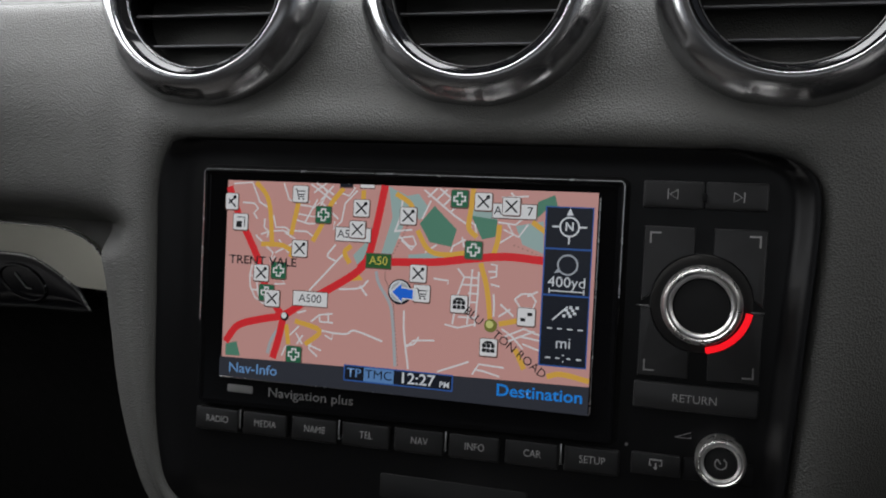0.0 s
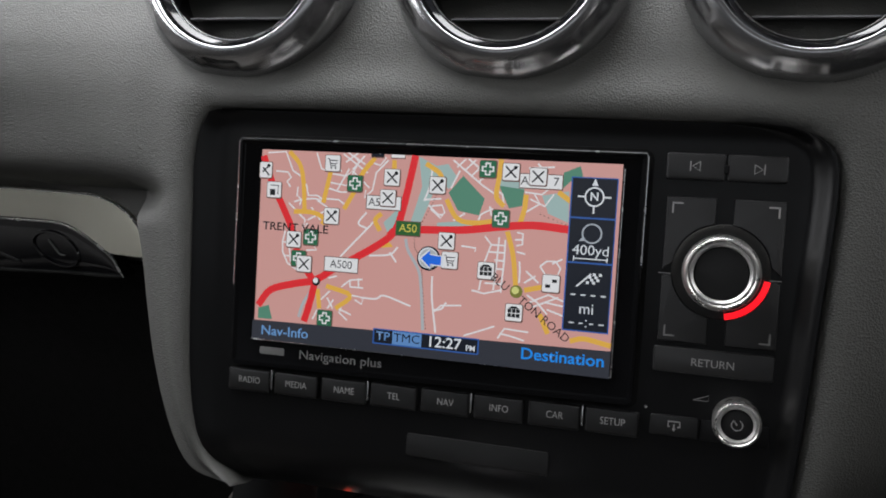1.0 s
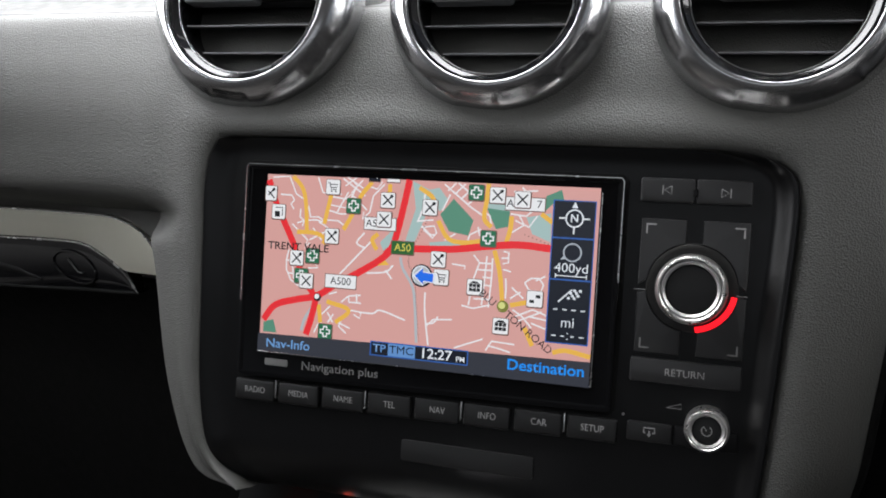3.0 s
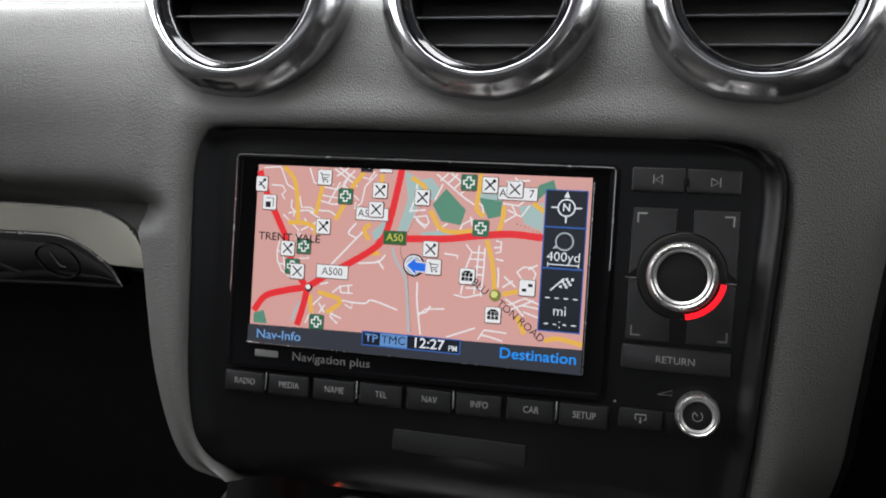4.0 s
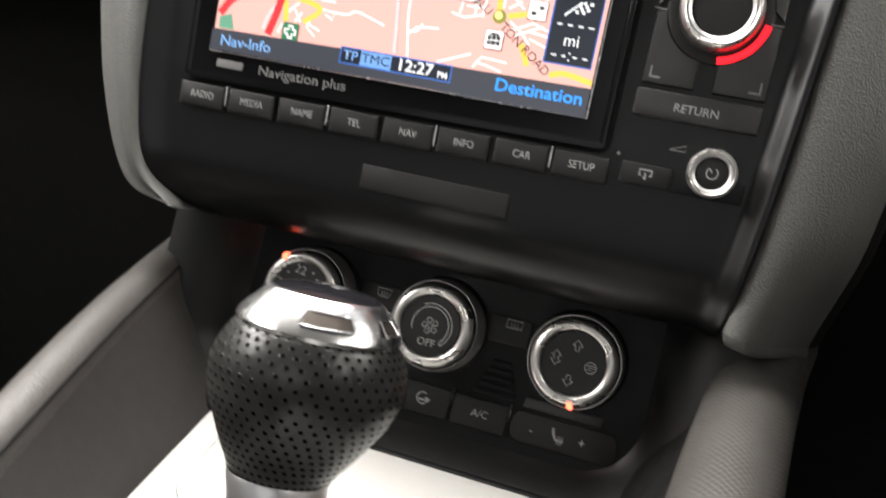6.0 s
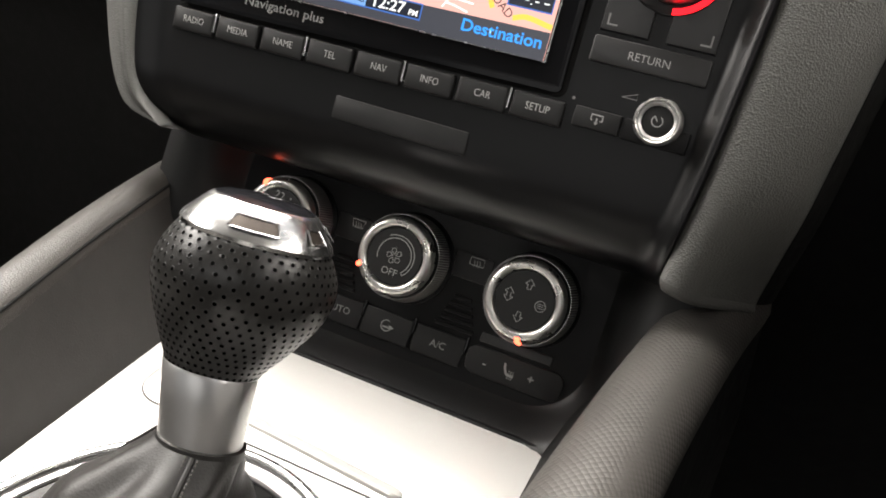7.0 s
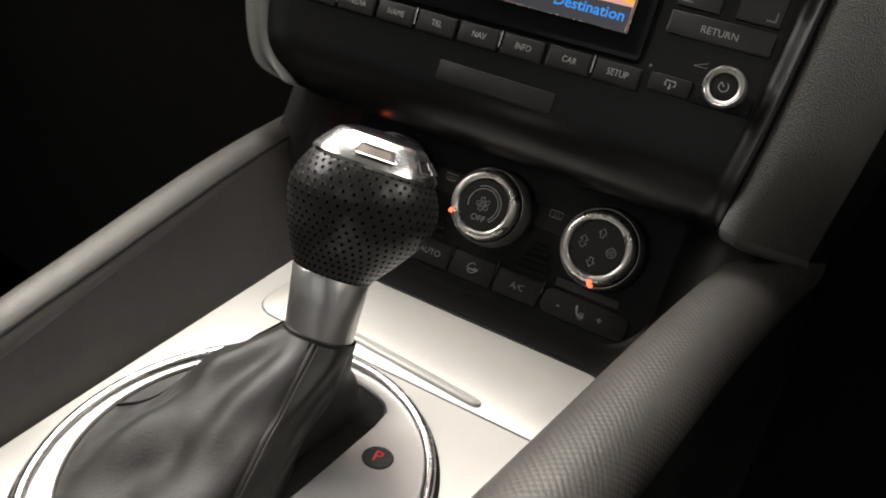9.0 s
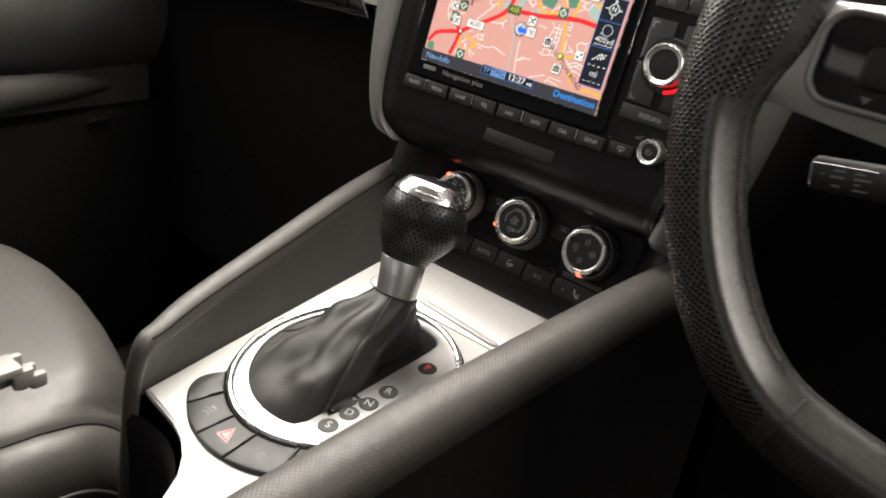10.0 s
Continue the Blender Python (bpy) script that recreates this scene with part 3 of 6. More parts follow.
def air_vent(u, v, w, hx, size):
    c = MR @ Vector((u, v, w))
    ob = thing("air_vent", c, "round air vent with polished chrome ring and black slats", "air vent", "dashboard vents")
    m = MR @ Matrix.Translation((u, v, w)) @ Matrix.Rotation(radians(-4), 4, "X") @ Matrix.Scale(size, 4)
    part("chrome_ring", dimpled_ring(), CHROME, ob, m=m, sharp=50)
    part("inner_ring", lathe([(0.0383, 0.002), (0.0382, 0.0066), (0.0374, 0.0068), (0.0352, 0.0050), (0.0343, 0.0044), (0.0342, -0.012)], 64), GLOSS, ob, "gloss black inner ring", m=m)
    part("barrel", lathe([(0.0350, 0.001), (0.0349, -0.0180), (0.001, -0.0182)], 48), VENTDARK, ob, m=m)
    part("bezel_line", tube([(0.0348 * math.cos(a), 0.0348 * math.sin(a), 0.0050) for a in [2 * math.pi * i / 64 for i in range(64)]], 0.00030, 6, True), SATIN, ob, m=m)
    part("housing", lathe([(0.0462, -0.090), (0.0470, -0.009)], 48), SOFT, ob, m=m)
    for k in range(-2, 3):
        y = 0.0125 * k
        half = math.sqrt(max(0.0, 0.0341**2 - (abs(y) + 0.001) ** 2))
        slat = loft([[Vector((x, y - 0.0006, 0.0012)), Vector((x, y + 0.0006, 0.0016)), Vector((x, y + 0.0042, -0.0118)), Vector((x, y + 0.0030, -0.0120))] for x in (-half, half)])
        s = part("slat", slat, SLAT, ob, m=m)
        # lighter tube paints the light caught by the slat's front edge
        part("slat_glint", tube([(-half, y, 0.0016), (half, y, 0.0016)], 0.00055, 6), GREYGLINT, s, m=m)
        if k == 0:
            part("slider_holder", slab(hx - 0.0165, hx + 0.0195, y - 0.0026, y + 0.0040, -0.002, 0.0052, 0.0018, 0.0008), GREYGLINT, s, m=m)
            part("slider", slab(hx - 0.0145, hx + 0.0135, y - 0.0010, y + 0.0017, 0.0050, 0.0066, 0.0014, 0.0006), BRASSY, s, "polished metal slider", m=m)
    return ob


air_vent(-0.0864, 0.1228, -0.002, -0.0158, 0.987)
air_vent(0.0255, 0.1204, -0.002, -0.0120, 0.9255)
air_vent(0.1319, 0.1200, -0.002, -0.0063, 0.905)


# ==== navigation head unit ====
unit = thing("head_unit", MR @ Vector((0.02, -0.085, 0)), "black car navigation unit showing a lit street map", "car radio")
ROLL, ROLLV = 0.026, -0.0715
WALLS = [(p.x, p.y) for p in inn]


def fascia_side(v, left):
    """Where the unit's face meets the cowl at height v."""
    pts = [p for p in WALLS if (p[0] < 0.02) == left]
    pts.sort(key=lambda p: p[1])
    if v <= pts[0][1]:
        return pts[0][0] + (0.9 * (pts[0][1] - v) if left else 0.10 * (v - pts[0][1]))
    for a, b in zip(pts, pts[1:]):
        if v <= b[1] + 1e-9:
            return a[0] + (b[0] - a[0]) * (v - a[1]) / max(1e-9, b[1] - a[1])
    return pts[-1][0]


def fascia_rows():
    """Face of the unit: flat, ramped up to a lip at its sides and top, rolling under at the bottom."""
    heights = [(0.0612 - 0.0010 * k * (1 + 0.25 * k), 0.0) for k in range(9)]
    low = heights[-1][0]
    heights += [(low + (ROLLV - low) * k / 18, 0.0) for k in range(1, 19)]
    heights += [(ROLLV - ROLL * math.sin(radians(a)), -ROLL * (1 - math.cos(radians(a)))) for a in range(5, 91, 5)]
    heights += [(ROLLV - ROLL - 0.001, -0.045), (ROLLV - ROLL - 0.002, -0.075)]
    right = (-0.0010, 0.0, 0.0006, 0.0012, 0.0020, 0.0030, 0.0042, 0.0056, 0.0072, 0.0090, 0.0120)
    left = (-0.0010, 0.0, 0.0008, 0.0018, 0.0032, 0.0050, 0.0072, 0.0100, 0.0140)
    out = []
    for v, w in heights:
        a, b = fascia_side(v, True) - 0.0002, fascia_side(v, False) + 0.0002
        us = [(a + d, d, "l") for d in left] + [(a + 0.0140 + (b - a - 0.0260) * k / 12, 1.0, "m") for k in range(1, 12)] + [(b - d, d, "r") for d in reversed(right)]
        topl = 0.0016 * (1 - ease((0.0615 - v) / 0.006))
        row_ = []
        for u, d, side_ in us:
            z = w + topl
            if side_ == "l":
                z += 0.0030 * (1 - ease(d / 0.0120)) - (0.006 if d < 0 else 0)
            if side_ == "r":
                z += 0.0052 * (1 - ease((d - 0.0010) / 0.0078)) - (0.008 if d < 0 else 0.0012 if d == 0 else 0)
            row_.append(Vector((u, v, z)))
        out.append(row_)
    return out


part("fascia", loft(fascia_rows(), closed=False), FASCIA, unit, m=MR, sharp=50)

# the display and its map
def frame_loop(z, grow):
    lp = rrect(-0.0815, 0.0815, -0.0400, 0.0500, 0.0022, z, 5, grow)
    for p in lp:
        p.z -= max(0.0, p.z - 0.0025) * ease((-0.028 - p.y) / 0.008)
        p.y -= (0.0004 + 0.0026 * (0.0815 - p.x) / 0.163) * ease((0.02 - p.y) / 0.05)
    return lp


part("frame_gap", loft([frame_loop(0.0001, 0.0016), frame_loop(0.00035, 0.0014), frame_loop(0.00035, -0.002)], (False, True)), VOID, unit, m=MR)
screen = part("display_frame", loft([frame_loop(0.0, 0.0), frame_loop(0.0028, 0.0), frame_loop(0.0034, -0.0004), frame_loop(0.0036, -0.0009), frame_loop(0.0034, -0.0014), frame_loop(0.0027, -0.0019), frame_loop(0.0024, -0.0025)], (False, True)), FRAME, unit, "gloss black display frame", m=MR)
part("frame_edge", merge(tube([(-0.0813, -0.010, 0.0034), (-0.0813, 0.0485, 0.0034), (-0.0803, 0.0498, 0.0034), (0.0803, 0.0498, 0.0034), (0.0813, 0.0486, 0.0034), (0.0813, 0.010, 0.0034)], 0.00032, 6), tube([(-0.0722, -0.0319, 0.0025), (0.0735, -0.0313, 0.0025)], 0.00028, 6), tube([(0.0733, -0.0310, 0.0025), (0.0733, 0.0440, 0.0025)], 0.00026, 6)), SATIN, screen, "fine bright edge line", m=MR)

MAPBG = glow("map_ground", (0.75, 0.385, 0.335), SCREEN)
MAPRED = glow("map_main_road", (0.86, 0.028, 0.035), SCREEN)
MAPYEL = glow("map_side_road", (0.90, 0.50, 0.075), SCREEN)
MAPWHITE = glow("map_white", (0.90, 0.84, 0.82), SCREEN)
MAPPARK = glow("map_park", (0.11, 0.29, 0.19), SCREEN)
MAPTEAL = glow("map_open_land", (0.42, 0.56, 0.52), SCREEN)
MAPWATER = glow("map_water", (0.50, 0.52, 0.53), SCREEN)
MAPICON = glow("map_icon_white", (0.92, 0.90, 0.88), SCREEN)
MAPINK = glow("map_ink", (0.012, 0.012, 0.014), SCREEN)
MAPGREEN = glow("map_sign_green", (0.028, 0.16, 0.075), SCREEN)
MAPSIGN = glow("map_sign_olive", (0.03, 0.13, 0.03), SCREEN)
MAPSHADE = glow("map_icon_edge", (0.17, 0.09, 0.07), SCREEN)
MAPBLUE = glow("map_blue", (0.02, 0.17, 0.85), SCREEN)
MAPLINE = glow("panel_line_blue", (0.035, 0.12, 0.42), SCREEN)
MAPNAVY = glow("panel_navy", (0.006, 0.009, 0.017), SCREEN)
MAPBAR = glow("bar_grey", (0.035, 0.038, 0.050), SCREEN)
BARBLUE = glow("bar_soft_blue", (0.17, 0.36, 0.68), SCREEN)
BARBRIGHT = glow("bar_bright_blue", (0.02, 0.29, 0.90), SCREEN)
BARTMC = glow("bar_tile_blue", (0.14, 0.30, 0.60), SCREEN)
PANELWHITE = glow("panel_white", (0.82, 0.84, 0.86), SCREEN)
AX0, AX1, AY0, AY1 = -0.0714, 0.0726, -0.0312, 0.0456
layer = [0.00250]


def shown(name, bm, material, label=""):
    """One more drawn layer of the picture on the display."""
    layer[0] += 0.000006
    if isinstance(bm, bpy.types.Mesh):
        return part(name, bm, material, screen, label)
    return part(name, bm, material, screen, label, m=MR)


def Z():
    return layer[0]


def mm(pts):
    return [(max(AX0, min(AX1, x / 1000)), max(AY0, min(AY1, y / 1000))) for x, y in pts]


def curve(pts, per=5):
    return [(p.x, p.y) for p in smooth_path([(x, y, 0) for x, y in mm(pts)], per)]


RED_ROADS = [
    [(-69.6, -17.8), (-64.2, -11.0), (-53.8, -7.7), (-44.8, -5.5), (-36.2, 0.1), (-28.8, 4.2), (-16.9, 11.7), (-11.8, 17.1), (-9.3, 25.4), (-7.0, 37.1), (-5.5, 45.7)],
    [(-14.6, 14.2), (-9.8, 16.8), (14.1, 18.3), (28.0, 20.3), (41.6, 21.8), (54.6, 21.1)],
    [(-70.2, 43.0), (-66.0, 32.6), (-60.8, 23.2), (-56.2, 14.4), (-52.5, 3.8), (-46.1, -5.2)],
    [(-44.8, -6.0), (-46.7, -15.1), (-48.8, -22.5)]]
YELLOW_WEST = [
    [(-18.1, 22.6), (-20.6, 19.9), (-18.4, 15.9)],
    [(-40.0, -7.4), (-29.5, -10.4), (-35.4, -16.1)],
    [(-43.6, -9.0), (-42.4, -16.7)],
    [(-58.8, 45.1), (-54.1, 40.2), (-52.1, 33.4), (-51.0, 21.5)],
    [(-55.7, 21.3), (-47.2, 21.3), (-42.4, 19.1), (-43.1, 16.9)],
    [(-40.4, 38.2), (-42.0, 30.5), (-43.0, 25.4)],
    [(-22.0, 44.0), (-26.8, 38.0), (-29.7, 31.2), (-34.0, 23.4)],
    [(-14.0, 43.5), (-13.9, 38.6)]]
YELLOW_EAST = [
    [(-1.1, 42.7), (3.9, 39.8), (5.6, 37.6)],
    [(7.8, 29.6), (12.3, 22.7), (19.0, 21.3), (28.9, 22.8)],
    [(28.2, 45.5), (27.7, 38.7), (27.1, 31.6), (30.2, 28.2)],
    [(38.3, 33.0), (38.0, 27.7), (36.7, 22.4)],
    [(32.1, 19.0), (34.9, 9.8), (36.7, -2.6)],
    [(39.8, -2.3), (47.7, -0.3)],
    [(50.1, 34.5), (54.9, 31.3)],
    [(57.8, -19.4), (63.0, -18.1), (72.7, -19.7)],
    [(46.1, -10.7), (49.6, -17.6)]]
PARK = [
    [(8.3, 32.1), (13.7, 38.8), (22.5, 30.6), (20.7, 24.2), (12.4, 25.5)],
    [(27.7, 35.8), (37.4, 34.8), (36.9, 28.7), (32.0, 27.5)],
    [(51.6, 41.7), (57.5, 44.3), (58.8, 40.0), (54.1, 38.5), (50.6, 34.8)],
    [(-69.8, -18.8), (-65.1, -17.4), (-63.3, -23.1), (-69.8, -23.2)]]
TEAL = [
    [(-4.3, 45.3), (5.2, 41.1), (2.3, 31.8), (-2.3, 19.6), (-6.2, 20.3), (-2.4, 33.9)],
    [(44.1, 32.9), (53.9, 35.0), (54.4, 23.5), (46.8, 26.4)],
    [(0.4, 41.4), (7.4, 43.0), (11.4, 38.2), (8.2, 33.3)],
    [(-17.4, 19.1), (-10.6, 26.1), (-8.9, 20.8), (-14.5, 13.5)],
    [(27.7, 38.8), (36.9, 38.1), (37.4, 34.5), (27.7, 35.8)],
    [(4.4, 20.5), (18.5, 22.2), (27.9, 21.0), (4.6, 18.2)]]
WATER = [
    [(-7.9, 13.6), (-6.6, 9.1), (-2.0, 2.0), (-0.4, -5.4), (1.2, -21.2)],
    [(-45.9, -9.1), (-50.0, -15.6), (-51.5, -21.0)]]
STREETS_NORTH_WEST = [
    [(-68.7, 44.3), (-60.7, 45.0), (-57.2, 37.5), (-52.7, 35.1)],
    [(-64.7, 37.1), (-59.5, 36.9), (-57.9, 34.9), (-59.6, 33.1), (-58.0, 31.0)],
    [(-54.7, 31.2), (-54.9, 27.8), (-52.8, 26.1), (-53.6, 24.0)],
    [(-51.1, 32.6), (-49.9, 28.0), (-46.0, 28.2), (-43.0, 26.3)],
    [(-56.1, 25.1), (-52.4, 26.4), (-46.8, 26.9), (-43.0, 25.8)],
    [(-58.4, 24.6), (-50.7, 18.1), (-51.8, 14.6), (-49.7, 16.9)],
    [(-49.8, 18.2), (-42.7, 22.0), (-41.4, 23.8), (-45.8, 26.1)],
    [(-48.4, 23.4), (-44.2, 18.5)],
    [(-59.3, 13.3), (-60.3, 8.9), (-60.0, 4.6), (-57.7, 0.4), (-53.1, -2.3)],
    [(-56.3, 11.7), (-57.3, 7.3), (-56.3, 1.3), (-53.7, -1.1)],
    [(-60.3, 8.9), (-56.5, 8.3)],
    [(-59.4, 3.3), (-54.6, 3.2)]]
STREETS_NORTH = [
    [(-47.1, 45.1), (-44.7, 38.9), (-42.3, 38.1), (-35.9, 38.4)],
    [(-41.3, 37.3), (-33.9, 36.4), (-31.4, 38.6), (-24.0, 32.3)],
    [(-40.5, 33.6), (-33.5, 32.7), (-29.0, 42.1), (-31.0, 44.5)],
    [(-37.5, 30.8), (-32.8, 39.4)],
    [(-35.6, 45.1), (-25.0, 38.1)],
    [(-33.5, 46.9), (-26.2, 41.4)],
    [(-34.4, 41.9), (-29.4, 46.2)],
    [(-31.4, 39.1), (-26.5, 44.7)],
    [(-25.3, 31.4), (-25.9, 28.4), (-22.6, 31.5), (-21.4, 38.3), (-16.6, 43.4)],
    [(-23.6, 42.3), (-19.9, 41.2), (-17.6, 44.2), (-20.4, 45.8)],
    [(-41.7, 31.4), (-36.0, 30.0), (-33.3, 30.2)],
    [(-42.2, 27.1), (-36.7, 27.0), (-33.7, 25.1)]]
STREETS_SOUTH = [
    [(-39.3, -4.3), (-35.7, -3.2)],
    [(-36.7, -12.7), (-39.1, -16.4)],
    [(-39.5, -12.1), (-36.8, -16.2)],
    [(-42.2, -13.2), (-38.4, -9.4)],
    [(-33.5, -7.3), (-30.1, -4.4), (-24.6, -3.6)],
    [(-29.8, -7.0), (-24.3, -7.0)],
    [(-30.1, -4.4), (-29.8, -7.0)],
    [(-26.5, -3.3), (-26.2, -6.7)],
    [(-30.2, -12.2), (-28.6, -10.3), (-24.0, -10.8), (-24.6, -13.4), (-27.5, -11.9)],
    [(-34.5, -16.0), (-28.8, -18.0)],
    [(-32.8, -14.1), (-33.9, -17.6), (-30.4, -20.3)],
    [(-45.3, -21.3), (-43.7, -17.7), (-41.9, -17.1)],
    [(-47.1, 8.9), (-45.0, 6.5), (-49.6, 6.1)]]
LANE = [
    [(-34.6, 4.6), (-23.8, 16.4), (-20.6, 19.9)],
    [(-24.4, 22.7), (-27.6, 18.3), (-23.8, 16.4)],
    [(-22.4, 5.9), (-13.9, 7.0), (-10.7, 10.1)],
    [(-14.0, 7.8), (-11.0, 4.2)],
    [(-24.9, -10.8), (-18.5, -10.7), (-15.1, -9.2), (-4.1, -12.3)],
    [(3.9, -0.1), (4.3, -8.4), (6.5, -21.6)],
    [(5.2, -12.9), (8.2, -12.2), (10.1, -9.5)],
    [(-1.1, 28.5), (0.9, 34.4), (1.5, 40.9)],
    [(-1.2, 28.9), (5.7, 29.7)],
    [(0.8, 27.0), (4.5, 23.9), (6.7, 23.6)]]
STREETS_PARK = [
    [(0.5, 26.5), (6.1, 27.3), (7.3, 24.6), (5.7, 22.3), (1.5, 25.7)],
    [(9.2, 33.8), (12.3, 40.6)],
    [(9.6, 44.5), (21.2, 35.7), (28.0, 31.6)],
    [(11.2, 41.9), (14.6, 45.2)],
    [(14.2, 40.7), (18.4, 44.9)],
    [(16.7, 38.6), (20.9, 42.8)],
    [(19.7, 36.5), (23.4, 40.2)],
    [(15.5, 45.2), (24.5, 38.5)],
    [(26.8, 34.2), (29.3, 32.6), (30.2, 28.2)],
    [(20.7, 22.3), (21.4, 24.6), (25.7, 27.0), (27.8, 25.4)],
    [(24.7, 27.9), (25.6, 24.4)],
    [(10.9, 21.7), (15.3, 24.7)],
    [(38.6, 42.7), (48.2, 43.5)],
    [(41.9, 44.6), (45.9, 40.4)],
    [(37.7, 33.9), (44.1, 33.3), (48.1, 37.0)],
    [(39.8, 31.4), (45.4, 29.0), (48.5, 33.6)],
    [(41.4, 33.2), (43.5, 29.8), (37.7, 26.0)]]
STREETS_LADDER = [
    [(23.6, 16.6), (26.2, 13.7), (24.1, 7.2), (22.5, -3.7)],
    [(29.1, 16.6), (28.7, 7.6), (28.0, -3.3)],
    [(31.5, 15.8), (31.5, 7.8), (30.9, -4.0)],
    [(25.8, 13.6), (31.3, 13.6)],
    [(25.1, 10.9), (31.6, 10.9)],
    [(27.8, 8.0), (31.9, 7.8)],
    [(28.1, 4.8), (31.8, 4.7)],
    [(24.5, -0.9), (31.4, -0.8)],
    [(19.7, -4.0), (24.5, -4.9), (30.8, -3.1)],
    [(35.8, 18.8), (38.0, 18.5), (38.0, 14.5), (35.8, 13.9)],
    [(35.1, 16.1), (38.3, 16.3)],
    [(36.1, 11.7), (39.3, 11.0)],
    [(37.3, 8.2), (37.7, 4.7), (37.7, 0.2)],
    [(40.0, 4.8), (44.9, 0.8)],
    [(39.5, 0.3), (43.7, 3.3)]]
STREETS_SOUTH_EAST = [
    [(45.1, 7.0), (47.6, 9.0), (50.7, 9.2), (52.7, 6.7), (51.7, 4.0), (47.2, 4.1), (45.1, 7.0)],
    [(49.5, 8.2), (53.2, 10.2)],
    [(40.9, -4.0), (44.8, -6.4), (48.8, -10.5)],
    [(42.1, -6.6), (48.9, -3.3), (55.4, -5.5)],
    [(43.2, -8.3), (52.6, -3.9)],
    [(47.4, -6.1), (55.6, -7.2)],
    [(48.6, -8.7), (55.5, -10.8)],
    [(17.7, -21.5), (25.0, -18.6), (29.4, -16.8)],
    [(30.8, -21.2), (33.2, -17.3), (42.4, -17.8)],
    [(31.5, -19.3), (35.3, -19.8), (40.9, -21.1)],
    [(14.7, 12.4), (20.4, 11.9), (20.1, 10.6)],
    [(5.5, -13.5), (8.1, -10.9), (16.1, -10.2)]]
FOOD = [
    [(-14.6, 36.8), (-15.7, 28.8), (-39.2, 20.4), (-55.1, 10.1), (-49.9, 0.6), (4.0, 34.7), (8.8, 13.8), (32.1, 41.0), (42.4, 39.7)]]
CART = [
    [(-39.7, 41.2), (10.5, 6.6)]]
CROSS = [
    [(-29.8, 33.7), (-47.6, 11.5), (-39.8, -20.3), (23.3, 41.7), (29.3, 23.6), (-52.4, 2.6)]]
HOUSE = [
    [(24.9, 3.8), (36.5, -10.9)]]
MISC = [
    [(-64.7, 29.5), (-33.7, 1.5), (-17.3, 26.8), (-6.7, 17.5), (43.6, 38.0), (3.1, 6.3), (49.6, 1.0), (-54.4, 14.7), (37.0, -3.0), (-44.0, -6.0), (-69.2, 37.3)]]

shown("map_ground", quad(AX0, AX1, AY0, AY1, Z()), MAPBG, "salmon pink map ground")
for p in TEAL:
    shown("map_open_land", flat(mm(p), Z()), MAPTEAL)
for p in PARK:
    shown("map_park", flat(mm(p), Z()), MAPPARK)
for p in WATER:
    shown("map_river", ribbon(curve(p), 0.0012, Z()), MAPWATER)
for p in STREETS_NORTH_WEST + STREETS_NORTH + STREETS_SOUTH + STREETS_PARK + STREETS_LADDER + STREETS_SOUTH_EAST:
    shown("map_street", ribbon(mm(p), 0.00066, Z()), MAPWHITE)
for p in LANE:
    shown("map_lane", ribbon(curve(p), 0.00072, Z()), MAPWHITE)
shown("map_side_road", flat(mm([(-19.5, 9.1), (-12.5, 10.0), (-15.4, 12.9)]), Z()), MAPYEL)
for p in YELLOW_WEST + YELLOW_EAST:
    shown("map_side_road", ribbon(curve(p), 0.0019, Z()), MAPYEL)
for p in RED_ROADS:
    shown("map_main_road", ribbon(curve(p), 0.0029, Z()), MAPRED)
dash_pts = [curve([(6.5, 38), (2.5, 28), (-4.0, 13.5), (-1.0, 5.4), (0.4, -4.5), (2.4, -20.3)], 12), curve([(44, 26), (56, 22), (60, 21)], 8)]
rail_dots = shown("map_railway", merge(*[quad(x - 0.0002, x + 0.0002, y - 0.0002, y + 0.0002, Z()) for p in dash_pts for x, y in p[::1]]), MAPSHADE)
rail_dots["kind"] = "stuff"


def icon(x, y, size=0.0031, back=MAPICON):
    x, y = x / 1000, y / 1000
    x0 = max(AX0, x - size)
    shown("icon_edge", flat([(p.x, p.y) for p in rrect(x0, x + size + 0.0003, y - size - 0.0003, y + size, 0.0006, 0, 3, 0.00022)], Z()), MAPSHADE)
    return shown("icon_tile", flat([(p.x, p.y) for p in rrect(x0, x + size, y - size, y + size, 0.0006, 0, 3)], Z()), back)


for x, y in FOOD[0]:
    icon(x, y)
    x, y, s = x / 1000, y / 1000, 0.0021
    shown("icon_cutlery", merge(ribbon([(x - s, y - s), (x + s, y + s)], 0.00062, Z()), ribbon([(x - s, y + s), (x + s, y - s)], 0.00062, Z()), disc(x + s * 0.8, y + s * 0.8, 0.00075, Z(), 10)), MAPINK)
for x, y in CART[0]:
    icon(x, y)
    x, y = x / 1000, y / 1000
    shown("icon_cart", merge(ribbon([(x - 0.0022, y + 0.0018), (x - 0.0015, y + 0.0018), (x - 0.0008, y - 0.0010), (x + 0.0016, y - 0.0010)], 0.0004, Z()), ribbon([(x - 0.0013, y + 0.0011), (x + 0.0021, y + 0.0011), (x + 0.0016, y - 0.0002), (x - 0.0009, y - 0.0002)], 0.0004, Z()), disc(x - 0.0005, y - 0.0018, 0.0004, Z(), 8), disc(x + 0.0013, y - 0.0018, 0.0004, Z(), 8)), MAPINK)
